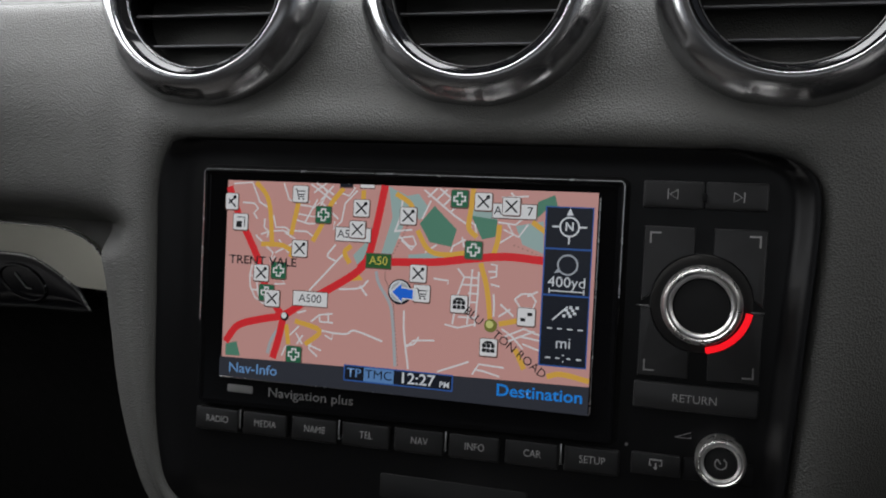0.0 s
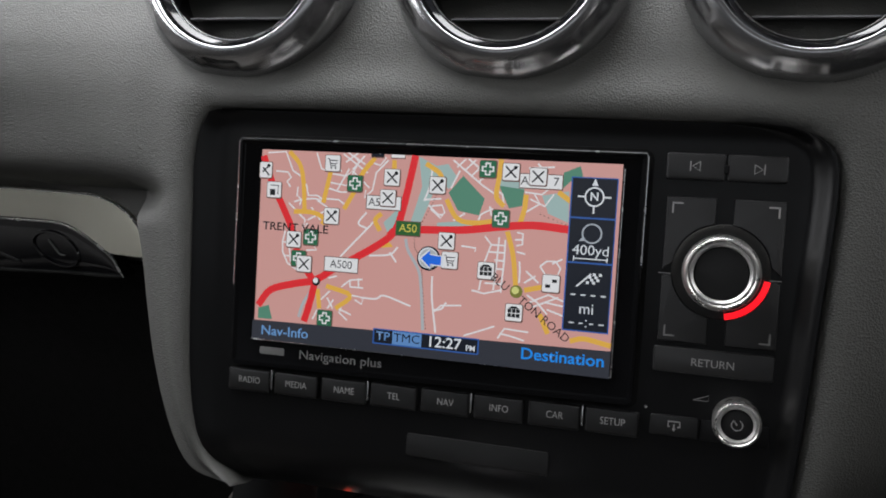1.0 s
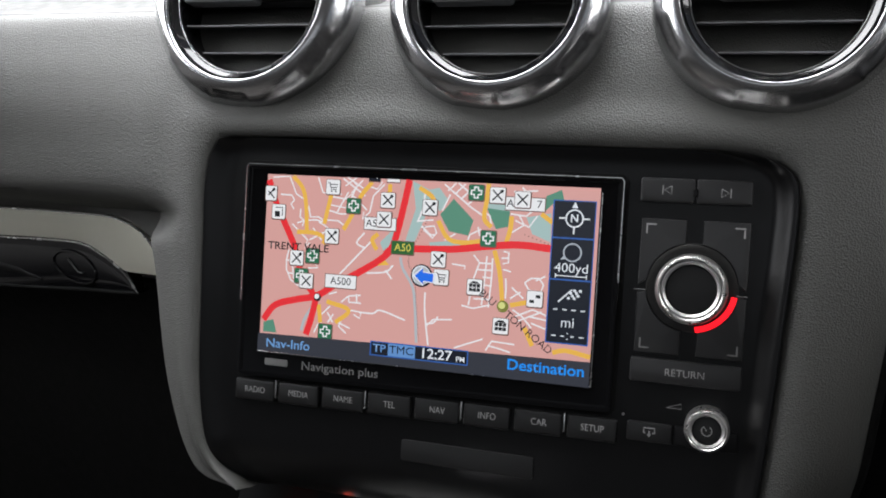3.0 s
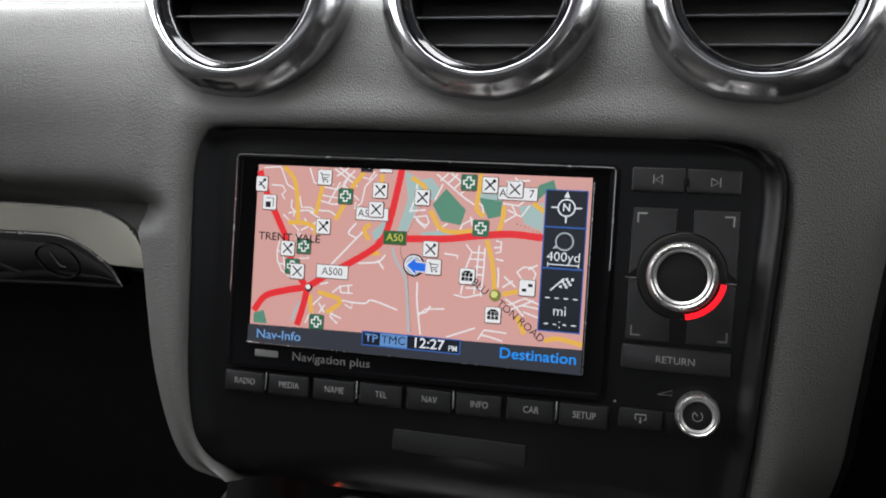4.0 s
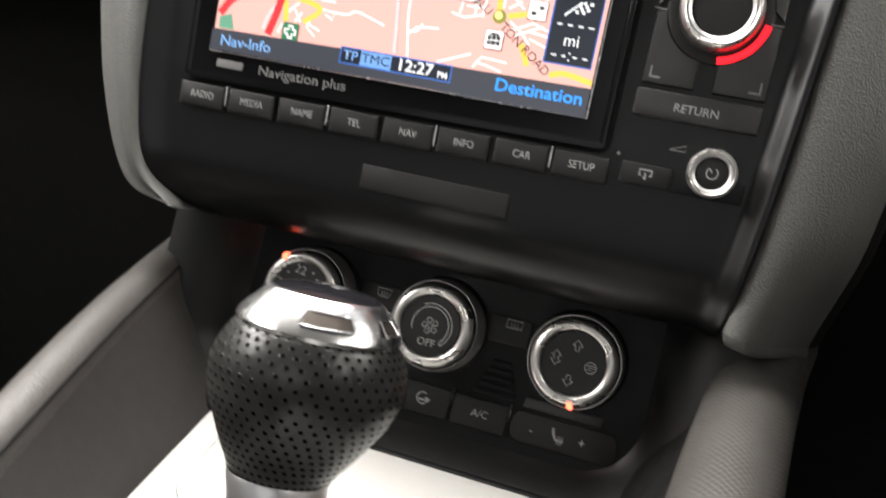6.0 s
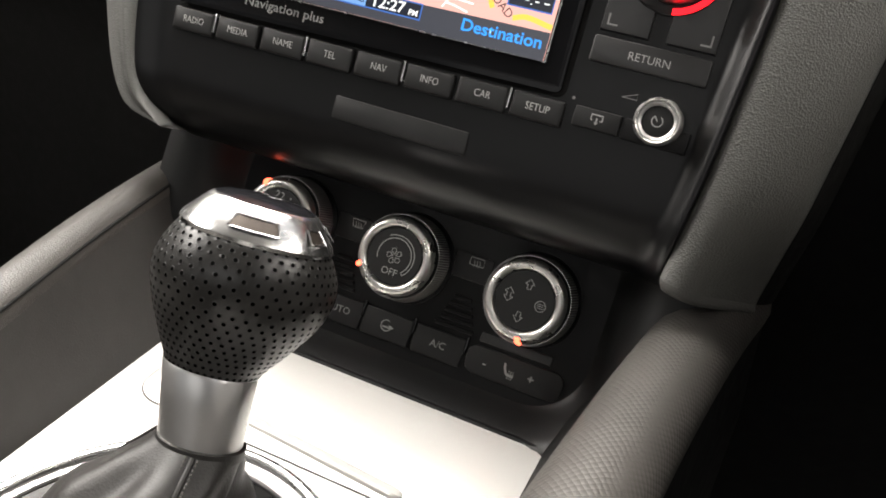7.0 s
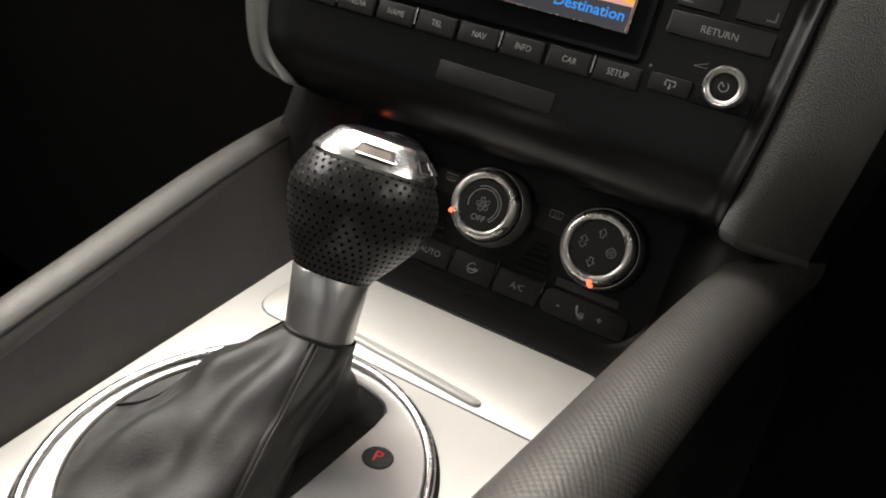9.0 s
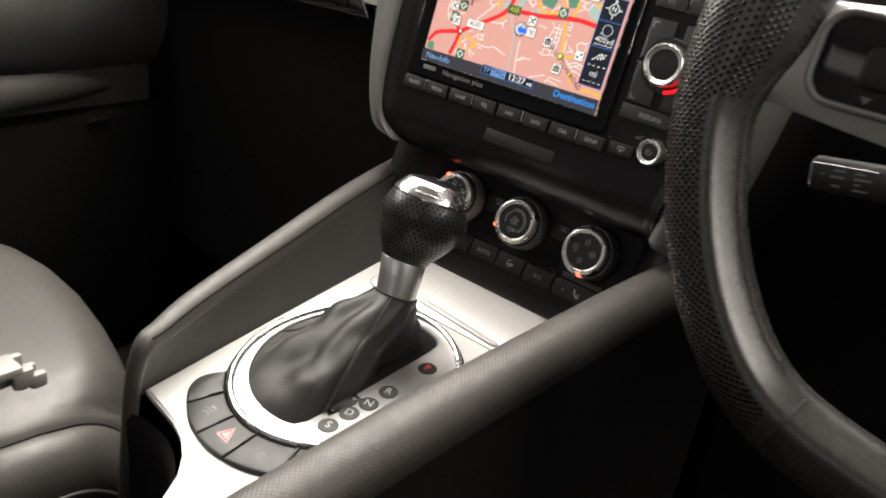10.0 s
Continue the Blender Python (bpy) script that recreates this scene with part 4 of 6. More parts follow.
for x, y in CROSS[0]:
    icon(x, y, 0.0031, MAPGREEN)
    x, y = x / 1000, y / 1000
    for w, l, mm_ in ((0.0021, 0.0048, MAPICON), (0.0011, 0.0036, MAPGREEN)):
        shown("icon_cross", merge(ribbon([(x - l / 2, y), (x + l / 2, y)], w, Z()), ribbon([(x, y - l / 2), (x, y + l / 2)], w, Z())), mm_)
icon(-49.9, 0.6)
x, y, s = -0.0499, 0.0006, 0.0021
shown("icon_cutlery", merge(ribbon([(x - s, y - s), (x + s, y + s)], 0.00062, Z()), ribbon([(x - s, y + s), (x + s, y - s)], 0.00062, Z())), MAPINK)
for x, y in HOUSE[0]:
    icon(x, y)
    x, y = x / 1000, y / 1000
    shown("icon_hall", merge(*[quad(x - 0.0023 + 0.0016 * k, x - 0.0009 + 0.0016 * k, y - 0.0018 + 0.0017 * r, y - 0.0004 + 0.0017 * r, Z()) for k in range(3) for r in range(2)], flat([(x - 0.0021, y + 0.0014), (x + 0.0021, y + 0.0014), (x + 0.0010, y + 0.0023), (x - 0.0010, y + 0.0023)], Z())), MAPINK)
(fx, fy), a500, a5, a50, a7, car, club, vale, ball, pin, half = MISC[0]
icon(fx, fy)
shown("icon_pump", merge(quad(fx / 1000 - 0.0018, fx / 1000 + 0.0006, fy / 1000 - 0.0022, fy / 1000 + 0.0002, Z()), ribbon([(fx / 1000 - 0.0015, fy / 1000 + 0.0018), (fx / 1000 + 0.0018, fy / 1000 + 0.0018), (fx / 1000 + 0.0018, fy / 1000 - 0.0018)], 0.0004, Z())), MAPINK)
icon(*club)
shown("icon_bars", merge(quad(club[0] / 1000 - 0.0020, club[0] / 1000 - 0.0002, club[1] / 1000 - 0.0016, club[1] / 1000 - 0.0004, Z()), quad(club[0] / 1000 + 0.0004, club[0] / 1000 + 0.0022, club[1] / 1000 + 0.0004, club[1] / 1000 + 0.0016, Z())), MAPINK)
icon(*half)
hx, hy, s = half[0] / 1000, half[1] / 1000, 0.0021
shown("icon_cutlery", merge(ribbon([(hx - 0.0009, hy + 0.0009), (hx + s, hy - s)], 0.00062, Z()), ribbon([(hx - 0.0009, hy - 0.0009), (hx + s, hy + s)], 0.00062, Z()), disc(hx + s * 0.8, hy + s * 0.8, 0.00075, Z(), 10)), MAPINK)
for cx_, cw, back in ((-0.0207, 0.0028, MAPNAVY), (-0.0123, 0.0030, MAPICON)):
    shown("icon_tile", quad(cx_ - cw, cx_ + cw, AY1 - 0.0016, AY1, Z()), MAPSHADE)
    shown("icon_tile", quad(cx_ - cw + 0.0002, cx_ + cw - 0.0003, AY1 - 0.0012, AY1, Z()), back)


def road_sign(at, wide, text, back, ink, high=0.0025):
    x, y = at[0] / 1000, at[1] / 1000
    shown("sign_edge", quad(x - wide - 0.0003, x + wide + 0.0004, y - high - 0.0004, y + high + 0.0003, Z()), MAPSHADE)
    shown("sign_plate", quad(x - wide, x + wide, y - high, y + high, Z()), back)
    if text:
        shown("sign_text", words(text, 0.0044, x, y, Z(), MR), ink, text)


road_sign(a5, 0.0070, "", MAPICON, MAPINK)
shown("sign_text", words("A5", 0.0044, a5[0] / 1000 - 0.0038, a5[1] / 1000, Z(), MR), MAPINK, "A5")
icon(-15.7, 28.8)
x, y, s = -0.0157, 0.0288, 0.0021
shown("icon_cutlery", merge(ribbon([(x - s, y - s), (x + s, y + s)], 0.00062, Z()), ribbon([(x - s, y + s), (x + s, y - s)], 0.00062, Z())), MAPINK)
road_sign(a7, 0.0078, "", MAPICON, MAPINK)
shown("sign_text", words("A", 0.0044, a7[0] / 1000 - 0.0060, a7[1] / 1000, Z(), MR), MAPINK, "A")
shown("sign_text", words("7", 0.0044, a7[0] / 1000 + 0.0056, a7[1] / 1000, Z(), MR), MAPINK, "7")
icon(42.4, 39.7)
x, y, s = 0.0424, 0.0397, 0.0021
shown("icon_cutlery", merge(ribbon([(x - s, y - s), (x + s, y + s)], 0.00062, Z()), ribbon([(x - s, y + s), (x + s, y - s)], 0.00062, Z())), MAPINK)
road_sign(a500, 0.0070, "A500", MAPICON, MAPINK, 0.0027)
road_sign(a50, 0.0048, "A50", MAPSIGN, glow("sign_yellow", (0.75, 0.65, 0.10), SCREEN), 0.0026)
shown("place_name", words("TRENT VALE", 0.0046, vale[0] / 1000, vale[1] / 1000, Z(), MR, bold=0.00006, squeeze=1.12), MAPINK, "TRENT VALE")
road_turn = -math.atan2(13.0, 18.0)
shown("road_name", words("BLU", 0.0044, 0.0306, -0.0001, Z(), MR, road_turn), MAPINK, "BLU")
shown("road_name", words("TON ROAD", 0.0044, 0.0478, -0.0124, Z(), MR, road_turn), MAPINK, "TON ROAD")
bx, by = ball[0] / 1000, ball[1] / 1000
shown("marker_ball", disc(bx, by, 0.0024, Z()), glow("marker_olive", (0.22, 0.22, 0.04), SCREEN))
shown("marker_ball", disc(bx - 0.0004, by + 0.0004, 0.0014, Z()), glow("marker_yellow", (0.75, 0.75, 0.25), SCREEN))
shown("marker_pin", disc(pin[0] / 1000, pin[1] / 1000, 0.0017, Z()), MAPINK)
shown("marker_pin", disc(pin[0] / 1000 - 0.0003, pin[1] / 1000 + 0.0004, 0.0011, Z()), MAPICON)
cx, cy = car[0] / 1000, car[1] / 1000
shown("car_marker_ring", disc(cx - 0.0008, cy + 0.0004, 0.0047, Z()), MAPNAVY)
shown("car_marker_ring", disc(cx - 0.0010, cy + 0.0006, 0.0040, Z()), PANELWHITE)
shown("car_marker_disc", disc(cx - 0.0008, cy + 0.0004, 0.0036, Z()), MAPWATER)
ARROW = [(-4.0, 0.2), (-0.5, 3.5), (-0.3, 1.9), (4.4, 1.5), (4.4, -2.0), (-0.1, -1.8), (0.1, -3.3)]
shown("car_arrow", flat([(cx + 0.00118 * x, cy + 0.00118 * y) for x, y in ARROW], Z()), PANELWHITE, "white edge of the arrow")
shown("car_arrow", flat([(cx + 0.00095 * x, cy + 0.00095 * y) for x, y in ARROW], Z()), MAPBLUE, "blue position arrow")

# side panel of the picture
px0, px1, py0, py1 = 0.0552, 0.0711, -0.0150, 0.0400
shown("panel_edge", quad(px0 - 0.0005, px1 + 0.0004, py0 - 0.0005, py1 + 0.0004, Z()), MAPLINE)
shown("panel_ground", quad(px0, px1, py0, py1, Z()), MAPNAVY)
shown("panel_rules", merge(quad(px0, px1, 0.0254, 0.0260, Z()), quad(px0, px1, 0.0092, 0.0098, Z())), MAPLINE)
nx, ny = 0.0633, 0.0334
shown("compass", merge(arc_band(nx, ny, 0.0033, 0.0006, 0, 360, Z()), flat([(nx, ny + 0.0066), (nx - 0.0012, ny + 0.0040), (nx + 0.0012, ny + 0.0040)], Z()), quad(nx - 0.0060, nx - 0.0034, ny - 0.0003, ny + 0.0003, Z()), quad(nx + 0.0034, nx + 0.0060, ny - 0.0003, ny + 0.0003, Z()), quad(nx - 0.0003, nx + 0.0003, ny - 0.0060, ny - 0.0034, Z())), PANELWHITE)
shown("compass_letter", words("N", 0.0042, nx, ny, Z(), MR, bold=0.00008), PANELWHITE, "N")
shown("scale_ring", merge(arc_band(nx, 0.0202, 0.0034, 0.0006, 0, 360, Z()), flat([(nx - 0.0046, 0.0172), (nx - 0.0022, 0.0176), (nx - 0.0032, 0.0190)], Z())), glow("panel_grey", (0.45, 0.48, 0.52), SCREEN))
shown("scale_text", words("400yd", 0.0052, nx, 0.0140, Z(), MR, squeeze=1.05), PANELWHITE, "400yd")
shown("scale_bar", merge(quad(nx - 0.0060, nx + 0.0060, 0.0108, 0.0112, Z()), quad(nx - 0.0062, nx - 0.0058, 0.0101, 0.0119, Z()), quad(nx + 0.0058, nx + 0.0062, 0.0101, 0.0119, Z())), PANELWHITE)
shown("flag", merge(ribbon([(nx - 0.0044, 0.0008), (nx + 0.0008, 0.0058)], 0.0006, Z()), *[quad(nx - 0.0010 + 0.0011 * a + 0.0004 * b, nx + 0.0001 + 0.0011 * a + 0.0004 * b, 0.0020 + 0.0010 * b, 0.0030 + 0.0010 * b, Z()) for a in range(4) for b in range(4) if (a + b) % 2 == 0]), PANELWHITE)
shown("panel_dashes", merge(*[quad(nx - 0.0062 + 0.0036 * k, nx - 0.0044 + 0.0036 * k, yy - 0.00025, yy + 0.00025, Z()) for k in range(4) for yy in (-0.0021, -0.0124) if not (yy < -0.01 and k in (1, 2))]), PANELWHITE)
shown("panel_dashes", merge(quad(nx - 0.0026, nx - 0.0012, -0.01265, -0.01215, Z()), quad(nx + 0.0012, nx + 0.0026, -0.01265, -0.01215, Z()), disc(nx, -0.0113, 0.0003, Z(), 8), disc(nx, -0.0135, 0.0003, Z(), 8)), PANELWHITE)
shown("unit_text", words("mi", 0.0056, nx - 0.0002, -0.0072, Z(), MR), PANELWHITE, "mi")

# bottom bar of the picture
shown("bar_ground", flat([(AX0, AY0 - 0.0002), (AX1 + 0.0002, AY0 - 0.0002), (AX1 + 0.0002, -0.0215), (AX0, -0.0237)], Z()), MAPBAR)
shown("bar_text", words("Nav-Info", 0.0054, -0.0568, -0.0276, Z(), MR, 0.012, bold=0.00006, squeeze=1.12), BARBLUE, "Nav-Info")
shown("clock_box", quad(-0.0186, 0.0241, -0.0281, -0.0220, Z()), MAPLINE)
shown("clock_box", quad(-0.0181, 0.0236, -0.0276, -0.0225, Z()), MAPNAVY)
shown("clock_tile", quad(-0.0105, 0.0014, -0.0276, -0.0225, Z()), BARTMC)
shown("bar_text", words("TP", 0.0047, -0.0144, -0.0250, Z(), MR, bold=0.00006, squeeze=1.1), BARTMC, "TP")
shown("bar_text", words("TMC", 0.0047, -0.0046, -0.0250, Z(), MR, squeeze=1.1), MAPNAVY, "TMC")
shown("clock_text", words("12:27", 0.0058, 0.0104, -0.0251, Z(), MR, bold=0.00008, squeeze=1.08), PANELWHITE, "12:27")
shown("clock_text", words("PM", 0.0030, 0.0209, -0.0260, Z(), MR, bold=0.00005), PANELWHITE, "PM")
shown("bar_text", words("Destination", 0.0060, 0.0555, -0.0257, Z(), MR, 0.006, bold=0.00010, squeeze=1.10), BARBRIGHT, "Destination")
part("maker_mark", slab(-0.0683, -0.0572, -0.0376, -0.0346, 0.0018, 0.00252, 0.0006, 0.00005), LEGENDDIM, screen, "plain grey bar in place of the maker's name", m=MR)
part("model_text", words("Navigation plus", 0.0050, -0.0327, -0.0362, 0.00250, MR, 0.006, bold=0.00004, squeeze=1.16), LEGENDDIM, screen, "Navigation plus")

# row of eight keys
for k, text in enumerate(("RADIO", "MEDIA", "NAME", "TEL", "NAV", "INFO", "CAR", "SETUP")):
    u = -0.0728 + 0.02107 * k
    v = -0.0492 + 0.00028 * k
    key = part("key", slab(u - 0.0097, u + 0.0097, v - 0.0049, v + 0.0044, -0.001, 0.0022, 0.0010, 0.0011), BUTTON, unit, m=MR)
    part("legend", words(text, 0.0038, u + 0.0003, v, 0.00226, MR, 0.004, squeeze=0.86), LEGEND, key, text)
    if k % 2 == 0:
        part("light_guide", slab(u + 0.01005, u + 0.01085, v - 0.0026, v + 0.0050, -0.001, 0.0023, 0.0003, 0.0002), SATIN, unit, "thin bright divider", m=MR)

# skip keys
skip = part("skip_key", slab(0.0874, 0.1073, 0.0413, 0.0506, -0.001, 0.0026, 0.001, 0.0010), KEY, unit, m=MR)
part("legend", merge(ribbon([(0.0988, 0.0477), (0.0988, 0.0445), (0.0962, 0.0461), (0.0988, 0.0477)], 0.00035, 0.00265), quad(0.0954, 0.0958, 0.0444, 0.0478, 0.00265)), LEGEND, skip, m=MR)
skip = part("skip_key", slab(0.1077, 0.1276, 0.0413, 0.0506, -0.001, 0.0026, 0.001, 0.0010), KEY, unit, m=MR)
part("legend", merge(ribbon([(0.1167, 0.0473), (0.1167, 0.0441), (0.1193, 0.0457), (0.1167, 0.0473)], 0.00035, 0.00265), quad(0.1197, 0.1201, 0.0440, 0.0474, 0.00265)), LEGEND, skip, m=MR)
part("light_guide", slab(0.1068, 0.1082, 0.0438, 0.0468, 0.0, 0.0031, 0.0005, 0.0002), BLACK, unit, m=MR)

# four corner keys round the large dial
DX, DY = 0.1082, 0.0098


def corner_key(sx, sy):
    """A key with a round bite out of its inner corner."""
    x_in, x_out, y_in = DX + sx * 0.0030, DX + sx * 0.0197, DY + sy * 0.0012 - 0.0015
    y_out = 0.0352 if sy > 0 else -0.0160
    r = 0.0170
    pts = [(x_out, y_in), (x_out, y_out), (x_in, y_out)]
    a0 = math.atan2(math.sqrt(r * r - 0.0030**2), 0.0030)
    a1 = math.asin(0.002 / r)
    for i in range(9):
        a = a0 + (a1 - a0) * i / 8
        pts.append((DX + sx * r * math.cos(a), DY + sy * r * math.sin(a)))
    bot = [Vector((x, y, -0.001)) for x, y in pts]
    c = sum(bot, Vector()) / len(bot)
    up = [Vector((x, y, 0.0014)) for x, y in pts]
    soft = [c + (Vector((x, y, 0)) - c) * 0.975 for x, y in pts]
    cap = [c + (Vector((x, y, 0)) - c) * 0.92 for x, y in pts]
    for q, p in zip(soft, cap):
        q.z, p.z = 0.0020, 0.0022
    key = part("corner_key", loft([bot, up, soft, cap]), KEY, unit, m=MR)
    ex, ey = x_out - sx * 0.0022, y_out - sy * 0.0022
    part("legend", merge(ribbon([(ex, ey), (ex - sx * 0.0034, ey)], 0.0006, 0.00225), ribbon([(ex, ey + sy * 0.0003), (ex, ey - sy * 0.0036)], 0.0006, 0.00225)), LEGENDDIM if sy < 0 else LEGEND, key, m=MR)


for sx in (-1, 1):
    for sy in (-1, 1):
        corner_key(sx, sy)
part("cross_mark", quad(0.0872, 0.0914, 0.0079, 0.0083, 0.0022), LEGENDDIM, unit, m=MR)
part("cross_mark", quad(0.1240, 0.1282, 0.0079, 0.0083, 0.0022), LEGENDDIM, unit, m=MR)


def dial(x, y, r, h, teeth, name="dial", m=MR, parent=None, bore=0.725):
    """A turned dial: knurled edge, bright ring, black centre."""
    mm_ = m @ Matrix.Translation((x, y, 0))
    base = part(name, lathe([(r * 1.0, 0), (r * 1.0, h * 0.72), (r * 0.97, h * 0.80)], 64), RING, parent, "satin metal dial with a black centre", m=mm_)
    part("bright_ring", lathe([(r * 0.985, h * 0.74), (r * 0.985, h * 0.84), (r * 0.960, h * 0.93), (r * 0.91, h * 0.985), (r * 0.87, h * 0.99), (r * 0.84, h * 0.965), (r * 0.83, h * 0.90)], 72), RING, base, m=mm_)
    part("groove_ring", lathe([(r * 0.825, h * 0.86), (r * 0.815, h * 0.925), (r * 0.775, h * 0.93), (r * (bore - 0.01), h * 0.88), (r * (bore - 0.03), h * 0.80)], 64), KNURL, base, m=mm_)
    part("centre_cap", lathe([(r * (bore - 0.025), h * 0.80), (r * (bore - 0.055), h * 0.86), (r * 0.3, h * 0.90), (0.0002, h * 0.905)], 48), BUTTON, base, m=mm_)
    st = 2 * math.pi / teeth
    part("knurl", merge(*[loft([[Vector((r * k * q * math.cos(st * i + d), r * k * q * math.sin(st * i + d), z)) for d, q in ((-0.38 * st, 0.978), (0, 1.016), (0.38 * st, 0.978))] for z, k in ((h * 0.20, 1.0), (h * 0.74, 1.0), (h * 0.90, 0.972))]) for i in range(teeth)]), RING, base, m=mm_)
    return base


part("dial_well", lathe([(0.0168, 0.0014), (0.0164, 0.0016), (0.0156, 0.0010), (0.0142, 0.0005), (0.0130, 0.0006), (0.0128, -0.002)], 56, (DX, DY)), BUTTON, unit, m=MR)
dial(DX, DY, 0.0129, 0.0125, 72, parent=unit)
part("light_arc", merge(*[arc_band(DX, DY, 0.0155, 0.0022, 278, 352, 0.00245, 30)]), RED, unit, "bright red light arc beside the dial", m=MR)
ret = part("return_key", slab(0.0876, 0.1281, -0.0269, -0.0178, -0.001, 0.0023, 0.001, 0.0007), KEY, unit, m=MR)
part("legend", words("RETURN", 0.0039, 0.1078, -0.0226, 0.00237, MR), LEGEND, ret, "RETURN")
part("volume_mark", merge(ribbon([(0.1022, -0.0361), (0.1074, -0.0361), (0.1074, -0.0341), (0.1022, -0.0361)], 0.0003, 0.00035)), LEGENDDIM, unit, m=MR)
opn = part("open_key", slab(0.0881, 0.1047, -0.0496, -0.0425, -0.001, 0.0022, 0.0008, 0.0004), BUTTON, unit, m=MR)
part("legend", merge(ribbon([(0.0950, -0.0462), (0.0944, -0.0462), (0.0944, -0.0443), (0.0984, -0.0443), (0.0984, -0.0462), (0.0976, -0.0462)], 0.0005, 0.00226), ribbon([(0.0964, -0.0453), (0.0964, -0.0470)], 0.0005, 0.00226), flat([(0.0956, -0.0468), (0.0972, -0.0468), (0.0964, -0.0478)], 0.00226)), LEGEND, opn, m=MR)
part("volume_plinth", slab(0.1054, 0.1282, -0.0500, -0.0425, -0.001, 0.0016, 0.0008, 0.0004), BLACK, unit, m=MR)
vol = dial(0.1170, -0.0413, 0.0080, 0.0098, 60, parent=unit, bore=0.68)
part("legend", merge(arc_band(0.1170, -0.0413, 0.0018, 0.00035, 120, 420, 0.00905), ribbon([(0.1170, -0.0413), (0.1160, -0.0399)], 0.00035, 0.00905)), LEGEND, vol, m=MR)
part("blanking_plate", slab(-0.0035, 0.0527, -0.0712, -0.0622, -0.001, 0.0006, 0.0012, 0.0004), BUTTON, unit, "plain black blanking plate", m=MR)
part("screw", merge(disc(0.0862, -0.0405, 0.0006, 0.0004, 10)), LEGENDDIM, unit, m=MR)


# ==== climate panel ====
clim = thing("climate_panel", MH @ Vector((0, -0.036, 0)), "black climate control panel with three chrome-ringed dials", "climate control")


def cl(x, y0, y1, r, z):
    return rrect(-x, x, y0, y1, r, z, 10)


part("surround", loft([cl(0.120, -0.0485, 0.070, 0.034, 0.0205), cl(0.113, -0.0475, 0.066, 0.033, 0.0212), cl(0.107, -0.0455, 0.064, 0.032, 0.0203), cl(0.100, -0.0425, 0.060, 0.030, 0.0155), cl(0.0945, -0.0390, 0.056, 0.028, 0.0075), cl(0.0905, -0.0360, 0.053, 0.026, 0.0018), cl(0.0880, -0.0342, 0.051, 0.025, 0.0002)], (False, False)), BEVEL, clim, m=MH, sharp=80)
part("panel_face", loft([cl(0.0885, -0.0346, 0.0515, 0.025, -0.004), cl(0.0885, -0.0346, 0.0515, 0.025, 0.0)], (False, True)), BLACK, clim, m=MH)


DIALZ = 0.01968


def climate_dial(x, y, led_angle):
    """A tall tapered dial: knurled dark skirt, broad rounded satin ring, sunk black face."""
    m = MH @ Matrix.Translation((x, y, 0))
    d = part("dial", lathe([(0.0202, 0), (0.0201, 0.0014), (0.0190, 0.0020), (0.0183, 0.0032), (0.0169, 0.0152), (0.0160, 0.0162)], 72), BLACK, clim, "black knurled dial with a broad satin metal ring", m=m)
    teeth = 110
    st = 2 * math.pi / teeth
    part("knurl", merge(*[loft([[Vector((rr * k * math.cos(st * i + dd), rr * k * math.sin(st * i + dd), z)) for dd, rr in ((-0.36 * st, 0.0175), (0, 0.0181), (0.36 * st, 0.0175))] for z, k in ((0.0034, 1.070), (0.0146, 1.005))]) for i in range(teeth)]), KNURL, d, m=m)
    part("bright_ring", lathe([(0.0164, 0.0154), (0.0168, 0.0163), (0.0168, 0.0175), (0.0164, 0.0189), (0.0157, 0.0200), (0.0148, 0.0206), (0.0139, 0.0207), (0.0131, 0.0204), (0.0125, 0.0197), (0.0122, 0.0188)], 80), RING, d, m=m)
    part("dial_face", lathe([(0.0124, 0.0184), (0.0122, 0.0192), (0.0118, 0.0195), (0.0002, 0.0196)], 56), BUTTON, d, m=m)
    a = radians(led_angle)
    part("led", tube([(r * math.cos(a), r * math.sin(a), z) for r, z in ((0.0146, 0.0205), (0.0157, 0.0201), (0.0166, 0.0186), (0.0172, 0.0150))], 0.0011, 8), LED, d, "small glowing red light", m=m)
    return d, m


KY = 0.0084
d1, m1 = climate_dial(-0.0570, KY, 128)
for text, a, rr in (("20", 168, 0.0088), ("22", 100, 0.0088), ("24", 30, 0.0090)):
    part("legend", words(text, 0.0050, rr * math.cos(radians(a)), rr * math.sin(radians(a)), DIALZ, m1, radians(-6)), LEGEND, d1, text)
part("legend", merge(*[disc(0.0096 * math.cos(radians(a)), 0.0096 * math.sin(radians(a)), 0.0005, DIALZ, 8) for a in (212, 135, 65, -8)]), LEGEND, d1, m=m1)
part("legend", words("°C", 0.0042, 0, -0.0078, DIALZ, m1), LEGEND, d1, "degrees C")
d2, m2 = climate_dial(0.0, KY, 208)
part("legend", merge(*[ribbon([(0.0003 * math.cos(radians(a)) + r * math.cos(radians(a + b)), 0.0003 * math.sin(radians(a)) + r * math.sin(radians(a + b))) for r, b in ((0.0004, 0), (0.0020, -26), (0.0030, -8), (0.0030, 18), (0.0022, 34), (0.0012, 22), (0.0004, 0))], 0.00032, DIALZ) for a in (30, 102, 174, 246, 318)]), LEGEND, d2, m=m2)
part("legend", merge(arc_band(0, 0, 0.0075, 0.0004, -50, 200, DIALZ), arc_band(0, 0, 0.0088, 0.0004, -50, 120, DIALZ), ribbon([(0.0075 * math.cos(radians(-50)), 0.0075 * math.sin(radians(-50))), (0.0088 * math.cos(radians(-50)), 0.0088 * math.sin(radians(-50)))], 0.0004, DIALZ)), LEGEND, d2, m=m2)
